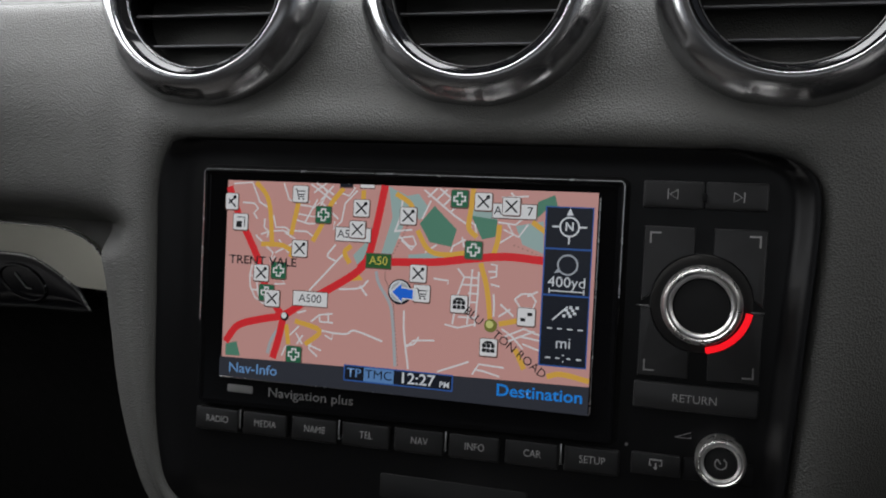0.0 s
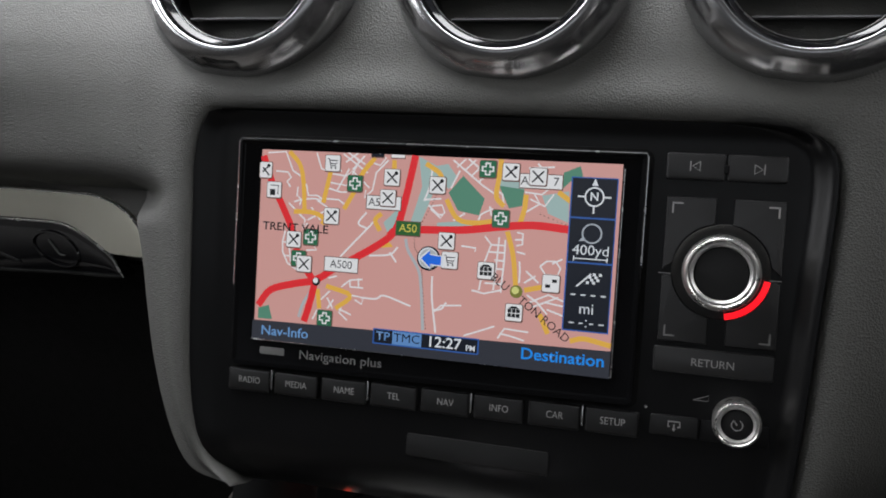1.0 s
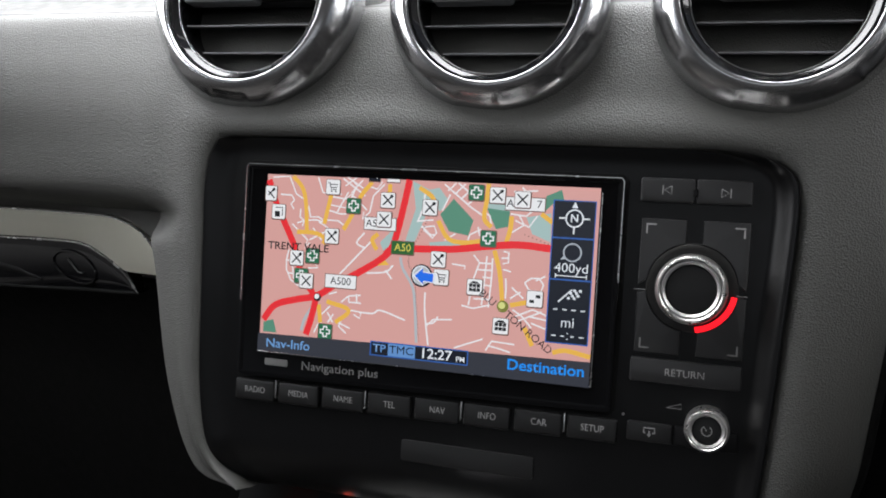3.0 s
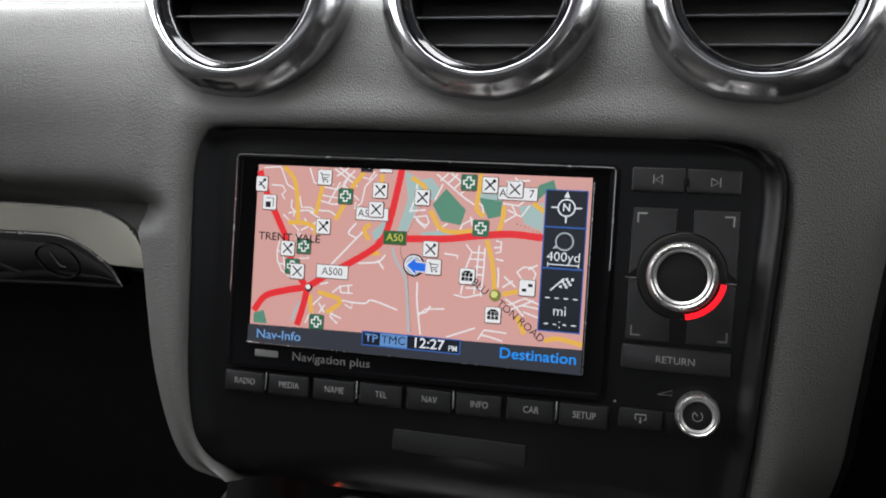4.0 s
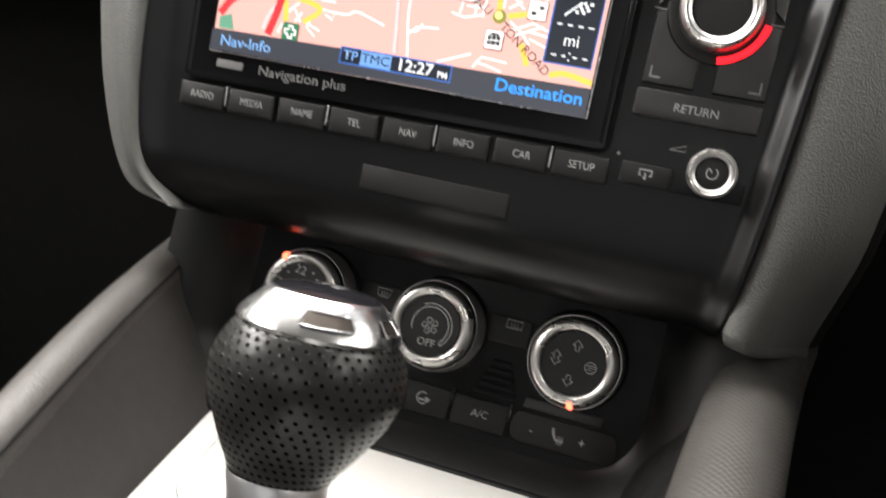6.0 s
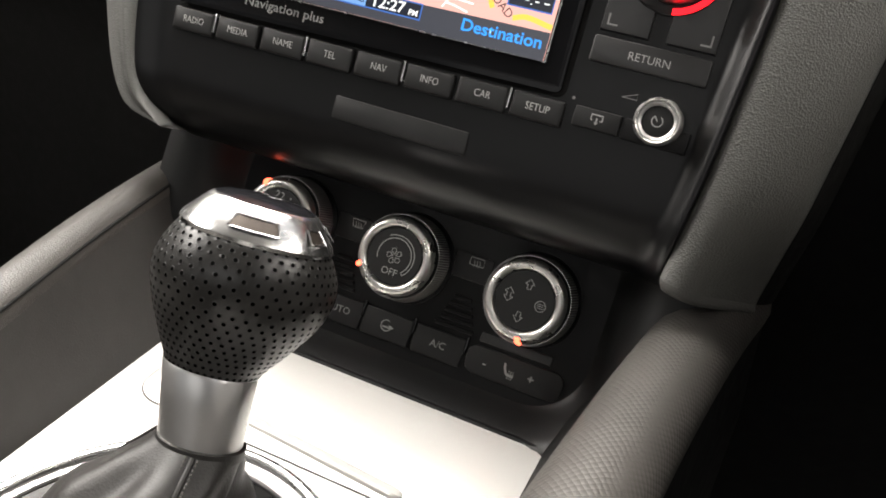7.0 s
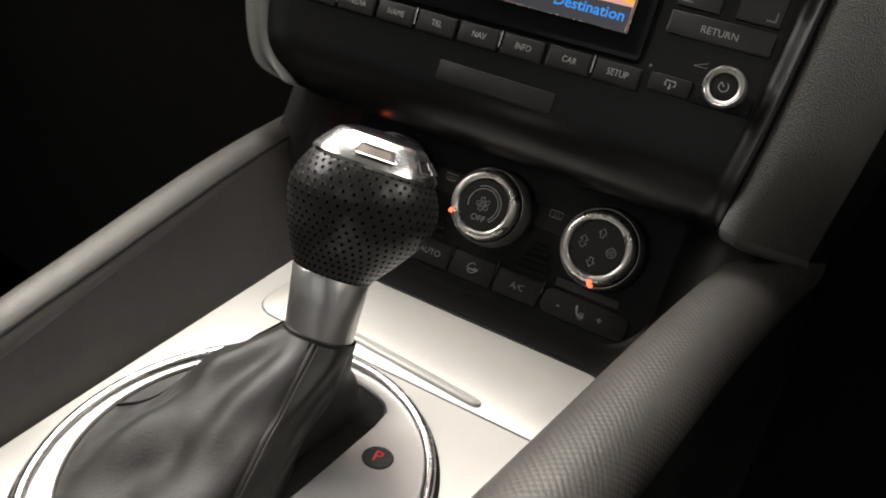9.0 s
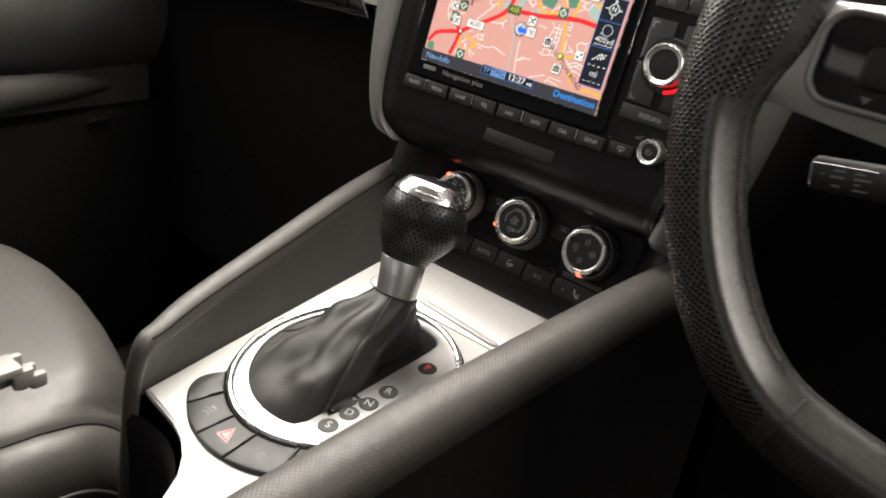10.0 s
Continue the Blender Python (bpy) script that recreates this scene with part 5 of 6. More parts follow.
part("legend", words("OFF", 0.0042, -0.0002, -0.0068, DIALZ, m2), LEGEND, d2, "OFF")
d3, m3 = climate_dial(0.0572, KY, 278)


def arrow(x, y, turn, both=False):
    pts = [(-0.0008, 0.0), (-0.0008, -0.0019), (0.0008, -0.0019), (0.0008, 0.0), (0.0019, 0.0), (0.0, 0.0022), (-0.0019, 0.0), (-0.0008, 0.0)]
    if both:
        pts = [(-0.0008, 0.0008), (-0.0008, -0.0008), (-0.0019, -0.0008), (0, -0.0028), (0.0019, -0.0008), (0.0008, -0.0008), (0.0008, 0.0008), (0.0019, 0.0008), (0, 0.0028), (-0.0019, 0.0008), (-0.0008, 0.0008)]
    c, s = math.cos(turn), math.sin(turn)
    return ribbon([(x + c * a - s * b, y + s * a + c * b) for a, b in pts], 0.00035, DIALZ)


part("legend", merge(arrow(0.0004, 0.0066, 0), arrow(-0.0004, -0.0068, math.pi), arrow(-0.0066, 0.0006, 0, True)), LEGEND, d3, m=m3)
part("legend", merge(arc_band(0.0068, -0.0003, 0.0021, 0.0003, 0, 360, DIALZ), *[quad(0.0068 - 0.0014, 0.0068 + 0.0014, -0.0003 + k - 0.00012, -0.0003 + k + 0.00012, DIALZ) for k in (-0.0008, 0.0, 0.0008)]), LEGEND, d3, m=m3)


def small_key(name, x0, x1, y0, y1, r=0.0012):
    return part(name, slab(x0, x1, y0, y1, -0.001, 0.0014, r, 0.0004), BUTTON, clim, m=MH)


for cx_, rear in ((-0.0287, False), (0.0285, True)):
    k = small_key("demist_key", cx_ - 0.0085, cx_ + 0.0085, 0.0075, 0.0185)
    shape = [(-0.0020, -0.0014), (-0.0028, 0.0014), (0.0028, 0.0014), (0.0020, -0.0014), (-0.0020, -0.0014)] if not rear else [(-0.0027, -0.0014), (-0.0027, 0.0014), (0.0027, 0.0014), (0.0027, -0.0014), (-0.0027, -0.0014)]
    ix, iy = (cx_ + 0.0013, 0.0160) if rear else (cx_ + 0.0016, 0.0156)
    part("legend", merge(ribbon([(ix + 1.15 * a, iy + 1.15 * b) for a, b in shape], 0.0004, 0.00145), *[ribbon([(ix + d, iy - 0.0022), (ix + d + 0.0003, iy - 0.0009), (ix + d - 0.0002, iy + 0.0006)], 0.0003, 0.00145) for d in (-0.0012, 0.0, 0.0012)]), LEGEND, k, m=MH)
    for s in range(5):
        y = -0.0005 - 0.0032 * s
        part("grille_bar", slab(cx_ - 0.004 - 0.0012 * s, cx_ + 0.004 + 0.0012 * s, y - 0.0009, y + 0.0009, -0.0005, 0.0010, 0.0006, 0.0003), BLACK, clim, m=MH)
keys = [("AUTO", -0.0245), ("", -0.0005), ("A/C", 0.0242)]
for text, x in keys:
    k = small_key("climate_key", x - 0.0115, x + 0.0115, -0.0290, -0.0168)
    if text:
        part("legend", words(text, 0.0043, x, -0.0228, 0.00147, MH), LEGEND, k, text)
    else:
        part("legend", merge(arc_band(x, -0.0226, 0.0024, 0.0005, 60, 340, 0.00147), flat([(x + 0.0010, -0.0218), (x + 0.0036, -0.0228), (x + 0.0020, -0.0242)], 0.00147), quad(x - 0.0016, x + 0.0016, -0.0237, -0.0229, 0.00147)), LEGEND, k, m=MH)
small_key("climate_key", -0.0800, -0.0375, -0.0290, -0.0168)
k = small_key("seat_heat_key", 0.0375, 0.0800, -0.0290, -0.0168, 0.0045)
part("legend", words("-", 0.0060, 0.0460, -0.0232, 0.00147, MH), LEGEND, k, "minus")
part("legend", words("+", 0.0056, 0.0665, -0.0232, 0.00147, MH), LEGEND, k, "plus")
part("legend", merge(ribbon([(0.0545, -0.0200), (0.0549, -0.0222), (0.0562, -0.0246)], 0.0010, 0.00147), ribbon([(0.0560, -0.0244), (0.0592, -0.0246)], 0.0009, 0.00147), *[ribbon([(0.0568 + d, -0.0262), (0.0571 + d, -0.0225)], 0.0003, 0.00147) for d in (0.0, 0.0009, 0.0018)]), LEGEND, k, m=MH)
part("display_slit", slab(0.0410, 0.0725, -0.0150, -0.0112, -0.0005, 0.0012, 0.0006, 0.0002), KEY, clim, m=MH)
for x in (-0.0368, -0.0125, 0.0118, 0.0363):
    part("divider", slab(x - 0.0006, x + 0.0006, -0.0225, -0.0150, 0, 0.0020, 0.0005, 0.0003), GLOSS, clim, m=MH)


# ==== centre console ====
console = thing("centre_console", (0.03, 0.05, 0.06), "centre console with satin aluminium plate and padded sides", "car console")
PLATE = [(-0.0535, 0.2290), (0.1100, 0.2290), (0.1100, -0.1600), (0.0440, -0.1600), (0.0400, -0.0900), (0.0365, -0.0640), (0.0310, -0.0440), (0.0235, -0.0300), (0.0137, -0.0200), (0.0020, -0.0125), (-0.0108, -0.0085), (-0.0280, -0.0055), (-0.0440, -0.0030), (-0.0483, 0.0870)]
bm = bmesh.new()
f = bm.faces.new([bm.verts.new((x, y, -0.0045)) for x, y in PLATE])
ex = bmesh.ops.extrude_face_region(bm, geom=[f])
bmesh.ops.translate(bm, verts=[v for v in ex["geom"] if isinstance(v, bmesh.types.BMVert)], vec=(0, 0, 0.0045))
bmesh.ops.recalc_face_normals(bm, faces=bm.faces)
bmesh.ops.bevel(bm, geom=[e for e in bm.edges if all(abs(v.co.z) < 1e-6 for v in e.verts)], offset=0.0012, segments=2, affect="EDGES")
plate = part("plate", bm, ALU, console, "satin aluminium top plate", m=MP)
part("lid_gap", slab(-0.0401, 0.1175, 0.1709, 0.2266, -0.001, 0.00012, 0.0125, 0.00005, 8), VOID, plate, m=MP)
part("lid", slab(-0.0397, 0.1171, 0.1713, 0.2262, -0.001, 0.00070, 0.0120, 0.0005, 8), ALU, plate, m=MP)
bar = []
for k, (x, y) in enumerate(((0.0040, 0.1826), (0.0046, 0.1825), (0.0060, 0.1824), (0.0300, 0.1804), (0.0700, 0.1769), (0.0726, 0.1767), (0.0738, 0.1766), (0.0743, 0.1765))):
    f = (0.25, 0.7, 1.0, 1.0, 1.0, 0.85, 0.55, 0.15)[k]
    bar.append([Vector((x, y + 0.0033 * f * c_, 0.0005 + 0.0022 * (0.4 + 0.6 * f) * h_)) for c_, h_ in ((-1.0, 0.0), (-0.86, 0.75), (-0.6, 1.0), (0.2, 0.82), (0.8, 0.35), (1.0, 0.0))])
part("lid_bar", loft(bar), ALU, plate, "raised finger bar pressed from the plate", m=MP)

# padded side rails and the walls below them
RL = smooth_path([(-0.0985, 0.300, 0.5190), (-0.0950, 0.270, 0.5150), (-0.0880, 0.200, 0.5033), (-0.0716, 0.110, 0.4900), (-0.0566, 0.040, 0.4817), (-0.0473, 0.009, 0.4777), (-0.0418, -0.005, 0.4772), (-0.0412, -0.012, 0.4580), (-0.0420, -0.015, 0.4200), (-0.0430, -0.017, 0.3400), (-0.0430, -0.017, 0.2500)], 8)
RLR = [p.x for p in smooth_path([(r, 0, 0) for r in (0.0060, 0.0094, 0.0104, 0.0095, 0.0083, 0.0069, 0.0057, 0.0048, 0.0045, 0.0045, 0.0045)], 8)]
part("side_pad", tube(RL, RLR, 18), PADGRAIN, console, "grey padded side rail")
RR = smooth_path([(0.1600, 0.300, 0.5250), (0.1532, 0.268, 0.5205), (0.1432, 0.200, 0.5160), (0.1330, 0.110, 0.5090), (0.1230, 0.020, 0.5010), (0.1150, -0.080, 0.4920), (0.1110, -0.160, 0.4850), (0.1090, -0.300, 0.4700)], 8)
part("side_pad", wrap_uv(tube(RR, 0.0162, 18), RR, 0.101, 18), RAIL, console, "grey padded side rail")


def plate_z(y):
    return 0.4528 + (y - 0.0721) * 0.0992


def plate_edge(y):
    return -0.0535 + (0.0095 * (0.229 - y) / 0.232)


top_l = RL[:49]


def inner_left(i, j):
    """Inner side of the console below the pad: from its seam down to the plate."""
    p, r = top_l[i], RLR[i]
    x0, z0, x1, z1 = p.x + 0.94 * r, p.z + 0.25 * r, plate_edge(p.y) - 0.001, plate_z(p.y) - 0.004
    return Vector((x0 + (x1 - x0) * j / 6 - 0.002 * math.sin(math.pi * j / 6), p.y, z0 + (z1 - z0) * j / 6))



part("side_wall", grid(len(top_l), 7, inner_left), WALL, console)
part("pad_seam", tube([p + Vector((0.84 * RLR[i], 0, 0.54 * RLR[i])) for i, p in enumerate(RL[:47])], 0.0007, 6), VOID, console)
top_r = RR[:52]
# right inner wall is near-black, darker than the grey left one
part("side_wall", grid(len(top_r), 7, lambda i, j: Vector((top_r[i].x - 0.0135 + (0.1085 - top_r[i].x + 0.0135) * (j / 6), top_r[i].y, top_r[i].z - 0.004 + (plate_z(top_r[i].y) - 0.004 - top_r[i].z + 0.004) * (j / 6)))), TRIMSHADE, console)
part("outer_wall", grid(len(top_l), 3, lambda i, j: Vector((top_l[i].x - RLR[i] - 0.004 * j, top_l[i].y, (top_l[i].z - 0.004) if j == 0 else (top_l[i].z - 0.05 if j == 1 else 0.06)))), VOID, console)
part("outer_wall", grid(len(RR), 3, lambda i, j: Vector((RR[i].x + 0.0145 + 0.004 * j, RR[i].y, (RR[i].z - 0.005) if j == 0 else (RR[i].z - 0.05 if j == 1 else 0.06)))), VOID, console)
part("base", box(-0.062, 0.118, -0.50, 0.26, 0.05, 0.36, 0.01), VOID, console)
part("rear_cheek", grid(6, 8, lambda i, j: Vector((-0.060 + 0.003 * i / 5, -0.022 - 0.30 * i / 5, 0.340 - 0.03 * ease(i / 5) - 0.15 * j / 7))), BLACK, console)
part("front_filler", loft([[Vector((x, y, z)) for y, z in ((0.225, 0.4660), (0.228, 0.4690), (0.262, 0.4640), (0.262, 0.4400), (0.228, 0.4500))] for x in (-0.082, 0.138)]), BLACK, console)

# cup holder behind the plate's round edge
cup = thing("cup_holder", (-0.022, -0.075, 0.36), "black cup holder well let into the console", "cup holder")
part("well", grid(30, 6, lambda i, j: MP @ Vector((-0.020 + (0.058, 0.055, 0.053, 0.051, 0.050, 0.002)[j] * math.cos(radians(-80 + 190 * i / 29)), -0.072 + (0.058, 0.055, 0.053, 0.051, 0.050, 0.002)[j] * math.sin(radians(-80 + 190 * i / 29)), (-0.006, -0.012, -0.05, -0.08, -0.115, -0.116)[j]))), BLACK, cup)

# ==== gear selector ====
gear = thing("gear_selector", (0.024, 0.09, 0.456), "automatic gear selector with perforated leather knob and gaiter", "gear lever")
GX, GY, GA, GB = 0.0245, 0.0905, 0.0645, 0.0750


def oval(a, b, z, n=72, cx=GX, cy=GY):
    return [Vector((cx + a * math.cos(2 * math.pi * i / n), cy + b * math.sin(2 * math.pi * i / n), z)) for i in range(n)]


def opening(z, grow=0.0, n=72):
    """Edge of the gaiter opening: an oval cut straight beside the gate markings."""
    pts = []
    for i in range(n):
        a = 2 * math.pi * i / n
        c, s = math.cos(a), math.sin(a)
        r = 1 / math.sqrt((c / 0.0555) ** 2 + (s / 0.0625) ** 2)
        if c > 0.05:
            lim = 0.0228 / max(0.02, c - 0.06 * s)
            r = (r**-14 + lim**-14) ** (-1 / 14)
        pts.append(Vector((GX - 0.0015 + (r + grow) * c, GY + 0.003 + (r + grow) * s, z)))
    return pts


ring = part("surround_ring", loft([oval(GA + 0.0008, GB + 0.0008, -0.001), oval(GA, GB, 0.0022), oval(GA - 0.0010, GB - 0.0010, 0.0034), oval(GA - 0.0026, GB - 0.0026, 0.0037), oval(GA - 0.0036, GB - 0.0036, 0.0026), oval(GA - 0.0044, GB - 0.0044, 0.0024), opening(0.0024, 0.0006), opening(0.0016), opening(-0.0008)], (False, False)), RINGALU, gear, "oval aluminium surround", m=MP)
part("ring_rim", tube(oval(GA - 0.0018, GB - 0.0018, 0.0028), 0.0023, 12, True), SATIN, ring, "satin chrome rim", m=MP)
# raised dark ring draws a shadow line round the surround; no gap is cut
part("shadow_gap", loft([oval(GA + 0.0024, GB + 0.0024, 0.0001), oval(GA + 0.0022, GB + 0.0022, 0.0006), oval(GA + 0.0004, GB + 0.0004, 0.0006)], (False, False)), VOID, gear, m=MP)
# flat black disc on the uncut plate stands in for the opening's shaded depth
part("gate_shade", loft([opening(0.0006, 0.001)], (True, False)), VOID, gear, m=MP)
for text, x, y in (("P", 0.0587, 0.1245), ("R", 0.0570, 0.0912), ("N", 0.0562, 0.0752), ("D", 0.0540, 0.0618), ("S", 0.0530, 0.0465)):
    spot = part("marker", lathe([(0.0058, 0.0018), (0.0058, 0.0026), (0.0054, 0.0029), (0.0002, 0.0030)], 28, (x, y)), BUTTON, gear, m=MP)
    part("legend", words(text, 0.0072, x, y, 0.00312, MP, radians(14), bold=0.0001), DIMRED if text == "P" else LEGEND, spot, text)
shift = part("shift_mark", loft([[Vector((x, y, z)) for x, y in ((0.0432, 0.0537), (0.0478, 0.0520), (0.0512, 0.0690), (0.0502, 0.0755), (0.0450, 0.0762), (0.0437, 0.0700))] for z in (0.0018, 0.0027)]), GLOSS, gear, m=MP)
part("legend", words("+", 0.0052, 0.0475, 0.0722, 0.00282, MP, radians(14)), LEGEND, shift, "plus")
part("legend", words("-", 0.0052, 0.0458, 0.0570, 0.00282, MP, radians(14)), LEGEND, shift, "minus")

# lever: neck, leather knob and cap, along a line that leans forward
AXIS = Vector((-0.004, 0.31, 0.95)).normalized()
SIDE = Vector((1, 0, 0)) - AXIS * AXIS.x
SIDE.normalize()
FORE = AXIS.cross(SIDE)


def lever_loop(center, r, n=56):
    return [Vector(center) + r * (math.cos(2 * math.pi * i / n) * SIDE + math.sin(2 * math.pi * i / n) * FORE) for i in range(n)]


def lever(stations, n=56):
    return loft([lever_loop(c, r, n) for c, r in stations])


A0, A1 = Vector((0.0262, 0.1240, 0.4950)), Vector((0.0222, 0.1325, 0.5175))
part("neck", lever([(A0, 0.0118), (A0 + (A1 - A0) * 0.02, 0.0124), (A0 + (A1 - A0) * 0.15, 0.0127), (A0 + (A1 - A0) * 0.6, 0.0134), (A1, 0.0142), (A1 + AXIS * 0.001, 0.0138)]), NECK, gear, "satin metal neck")
BALL = smooth_path([(0.0222, 0.1322, 0.5160), (0.0222, 0.1340, 0.5195), (0.0226, 0.1375, 0.5262), (0.0230, 0.1415, 0.5340), (0.0233, 0.1442, 0.5420), (0.0238, 0.1455, 0.5485), (0.0242, 0.1462, 0.5540), (0.0243, 0.1464, 0.5562)], 12)
BALLR = [p.x for p in smooth_path([(0.0136, 0, 0), (0.0152, 0, 0), (0.0200, 0, 0), (0.0248, 0, 0), (0.0272, 0, 0), (0.0262, 0, 0), (0.0236, 0, 0), (0.0218, 0, 0)], 12)]
knob = part("knob", lever(list(zip(BALL, BALLR))), PERF, gear, "black perforated leather knob")


def dots(rows, size):
    """Small round punch marks lying on a surface: rows of centre and normal."""
    bm = bmesh.new()
    for c, nrm in rows:
        s = nrm.orthogonal().normalized()
        t = nrm.cross(s)
        bm.faces.new([bm.verts.new(c + nrm * 0.00008 + size * (math.cos(math.pi * k / 3) * s + math.sin(math.pi * k / 3) * t)) for k in range(6)])
    return bm


def rims(rows, size, rise=0.6):
    """The soft raised edge of each punch mark."""
    bm = bmesh.new()
    for c, nrm in rows:
        s = nrm.orthogonal().normalized()
        t = nrm.cross(s)
        ang = [(math.cos(math.pi * k / 3), math.sin(math.pi * k / 3)) for k in range(6)]
        rings = [[bm.verts.new(c + nrm * up * rise + size * q * (a * s + b * t)) for a, b in ang] for q, up in ((1.6, -0.00009), (1.2, 0.00008), (0.92, 0.00005))]
        for lo, hi in zip(rings, rings[1:]):
            for k in range(6):
                bm.faces.new((lo[k], lo[(k + 1) % 6], hi[(k + 1) % 6], hi[k]))
    return bm


rows = []
path_len = 0.0
row = 0
last = None
for i in range(1, len(BALL) - 1):
    d = math.hypot((BALL[i] - BALL[i - 1]).length, BALLR[i] - BALLR[i - 1])
    path_len += d
    if last is not None and path_len - last < 0.0023:
        continue
    last = path_len
    row += 1
    n = 44
    slope = (BALLR[i + 1] - BALLR[i - 1]) / max(1e-6, (BALL[i + 1] - BALL[i - 1]).length)
    for k in range(n):
        a = 2 * math.pi * (k + 0.5 * (row % 2)) / n
        out = math.cos(a) * SIDE + math.sin(a) * FORE
        rows.append((BALL[i] + BALLR[i] * out, (out - slope * AXIS).normalized()))
lips = part("hole_rim", rims(rows, 0.00064, 0.7), PERF, knob)
lips["kind"] = "stuff"
holes = part("perforation", dots(rows, 0.00066), HOLE, knob, "fine punched holes")
holes["kind"] = "stuff"
CB, CT = Vector((0.0243, 0.1464, 0.5558)), Vector((0.0248, 0.1488, 0.5658))
cap = part("cap", lever([(CB, 0.0212), (CB, 0.0224), (CB + AXIS * 0.0012, 0.0228), (CB + AXIS * 0.0028, 0.0222), (CB + (CT - CB) * 0.55, 0.0198), (CB + (CT - CB) * 0.85, 0.0172), (CT, 0.0157), (CT + AXIS * 0.0003, 0.0150)]), CAPCHROME, gear, "bright satin chrome cap")
part("cap_top", lever([(CT - AXIS * 0.0006, 0.0153), (CT + AXIS * 0.0005, 0.0149), (CT + AXIS * 0.0016, 0.0120), (CT + AXIS * 0.0023, 0.0070), (CT + AXIS * 0.0025, 0.0005)]), CAPTOP, cap, "gloss black cap insert")


def cap_window(a0, a1, low, high, filled=False):
    """A framed window let into the slope of the cap."""
    def at(a, t, lift):
        r = 0.0222 + (0.0166 - 0.0222) * t
        c = CB + (CT - CB) * (0.30 + 0.60 * t)
        o = math.cos(radians(a)) * SIDE + math.sin(radians(a)) * FORE
        return c + (r + lift) * o + AXIS * lift * 0.8
    edge = [at(a0 + (a1 - a0) * i / 10, low, 0.0005) for i in range(11)] + [at(a1 - 2 - (a1 - a0 - 4) * i / 10, high, 0.0005) for i in range(11)]
    if filled:
        bm = bmesh.new()
        vs = [bm.verts.new(q) for q in edge]
        for i in range(10):
            bm.faces.new((vs[i], vs[i + 1], vs[20 - i], vs[21 - i]))
        return bm
    return tube(edge, 0.00036, 6, True)


for a, half_ in ((296, 19), (350, 9), (56, 19), (150, 14)):
    part("window_frame", cap_window(a - half_, a + half_, 0.10, 0.66), CHROME, cap)
    part("window_pane", cap_window(a - half_ + 0.5, a + half_ - 0.5, 0.11, 0.65, True), WINDOW, cap)


def on_cap(pts):
    """A flat mark on the crown of the cap, in millimetres across and forward."""
    bm = bmesh.new()
    bm.faces.new([bm.verts.new(CT + AXIS * (0.00268 - 0.000013 * (x * x + y * y)) + 0.001 * (x * SIDE + y * FORE)) for x, y in pts])
    return bm


part("emblem", merge(on_cap([(-6.0, -2.2), (-3.6, -2.2), (-1.2, 3.0), (-3.6, 3.0)]), on_cap([(1.0, -2.6), (3.2, -2.6), (6.0, 2.4), (3.6, 2.4)])), LEGENDDIM, cap, "plain grey slanted shapes", sharp=80)

# gaiter: a slack leather sack from the opening up to the neck
NR = 22


def bump(a, mid, half):
    """A soft hump over the angle a, in degrees."""
    d = abs((a - mid + 180) % 360 - 180)
    return ease(1 - d / half)


def gaiter_point(p, i, t):
    a = 360 * i / 72
    c, sn = math.cos(radians(a)), math.sin(radians(a))
    top_ = A0 + AXIS * 0.0022 + 0.0133 * (c * SIDE + sn * FORE)
    # beside the gate the leather leaves the edge and runs straight to the lever
    free = bump(a, 28, 74)
    p = p + free * Vector((-0.005 - 0.012 * max(0.0, sn), -0.018 * max(0.0, sn), -0.002))
    slack = 0.15 - 0.85 * bump(a, 160, 100) - 0.10 * bump(a, 40, 90)
    h = t ** (1.0 + 0.62 * slack)
    q = p.lerp(top_, h)
    q.z = p.z + (top_.z - p.z) * (t ** (1.0 - 0.20 * slack))
    mid = math.sin(math.pi * t)
    q.z -= 0.017 * bump(a, 122, 48) * math.sin(math.pi * t ** 0.8)
    fold = 0.0045 * bump(a, 188, 30) * mid
    fold += (0.0030 * bump(a, 222, 30) - 0.0060 * bump(a, 158, 40) + 0.0032 * bump(a, 280, 26) - 0.0034 * bump(a, 250, 26)) * mid
    fold += 0.0012 * math.sin(7 * radians(a) - 9 * t + 1) * mid
    fold += 0.0024 * (noise.noise(q * 42) + 0.5 * noise.noise(q * 105)) * mid
    return q + fold * Vector((c, sn, 0.75))


basew = [MP @ p for p in opening(0.0012, -0.0003, 72)]
loops = [[gaiter_point(p, i, k / NR) for i, p in enumerate(basew)] for k in range(NR + 1)]
gaiter = part("gaiter", loft(loops, (False, False)), LEATHER, gear, "dark folded leather gaiter", sharp=80)
for off in (-1, 0, 1):
    idx = 59
    pts = [loops[k][idx] + Vector((0.0019 * off + 0.0004, -0.0004, 0.0005)) for k in range(NR + 1)]
    if off == 0:
        part("seam", tube([p - Vector((0, 0, 0.0009)) for p in pts], 0.0009, 8), LEATHER, gaiter)
    else:
        sp = smooth_path(pts, 6)
        part("stitching", merge(*[tube([sp[i], sp[i + 1]], 0.0004, 5) for i in range(0, len(sp) - 1, 2)]), THREAD, gaiter)
for idx in (37,):
    part("seam", tube([loops[k][idx] + Vector((0, 0, 0.0005)) for k in range(NR + 1)], 0.0006, 6), LEATHER, gaiter)
part("collar", lever([(A0 + AXIS * 0.0002, 0.0136), (A0 + AXIS * 0.0032, 0.0134), (A0 + AXIS * 0.0034, 0.0127)]), LEATHER, gaiter)

# ==== switches round the rear of the surround ====
bank = thing("switch_bank", (0.02, 0.0, 0.447), "curved bank of black push switches with hazard button", "switches")


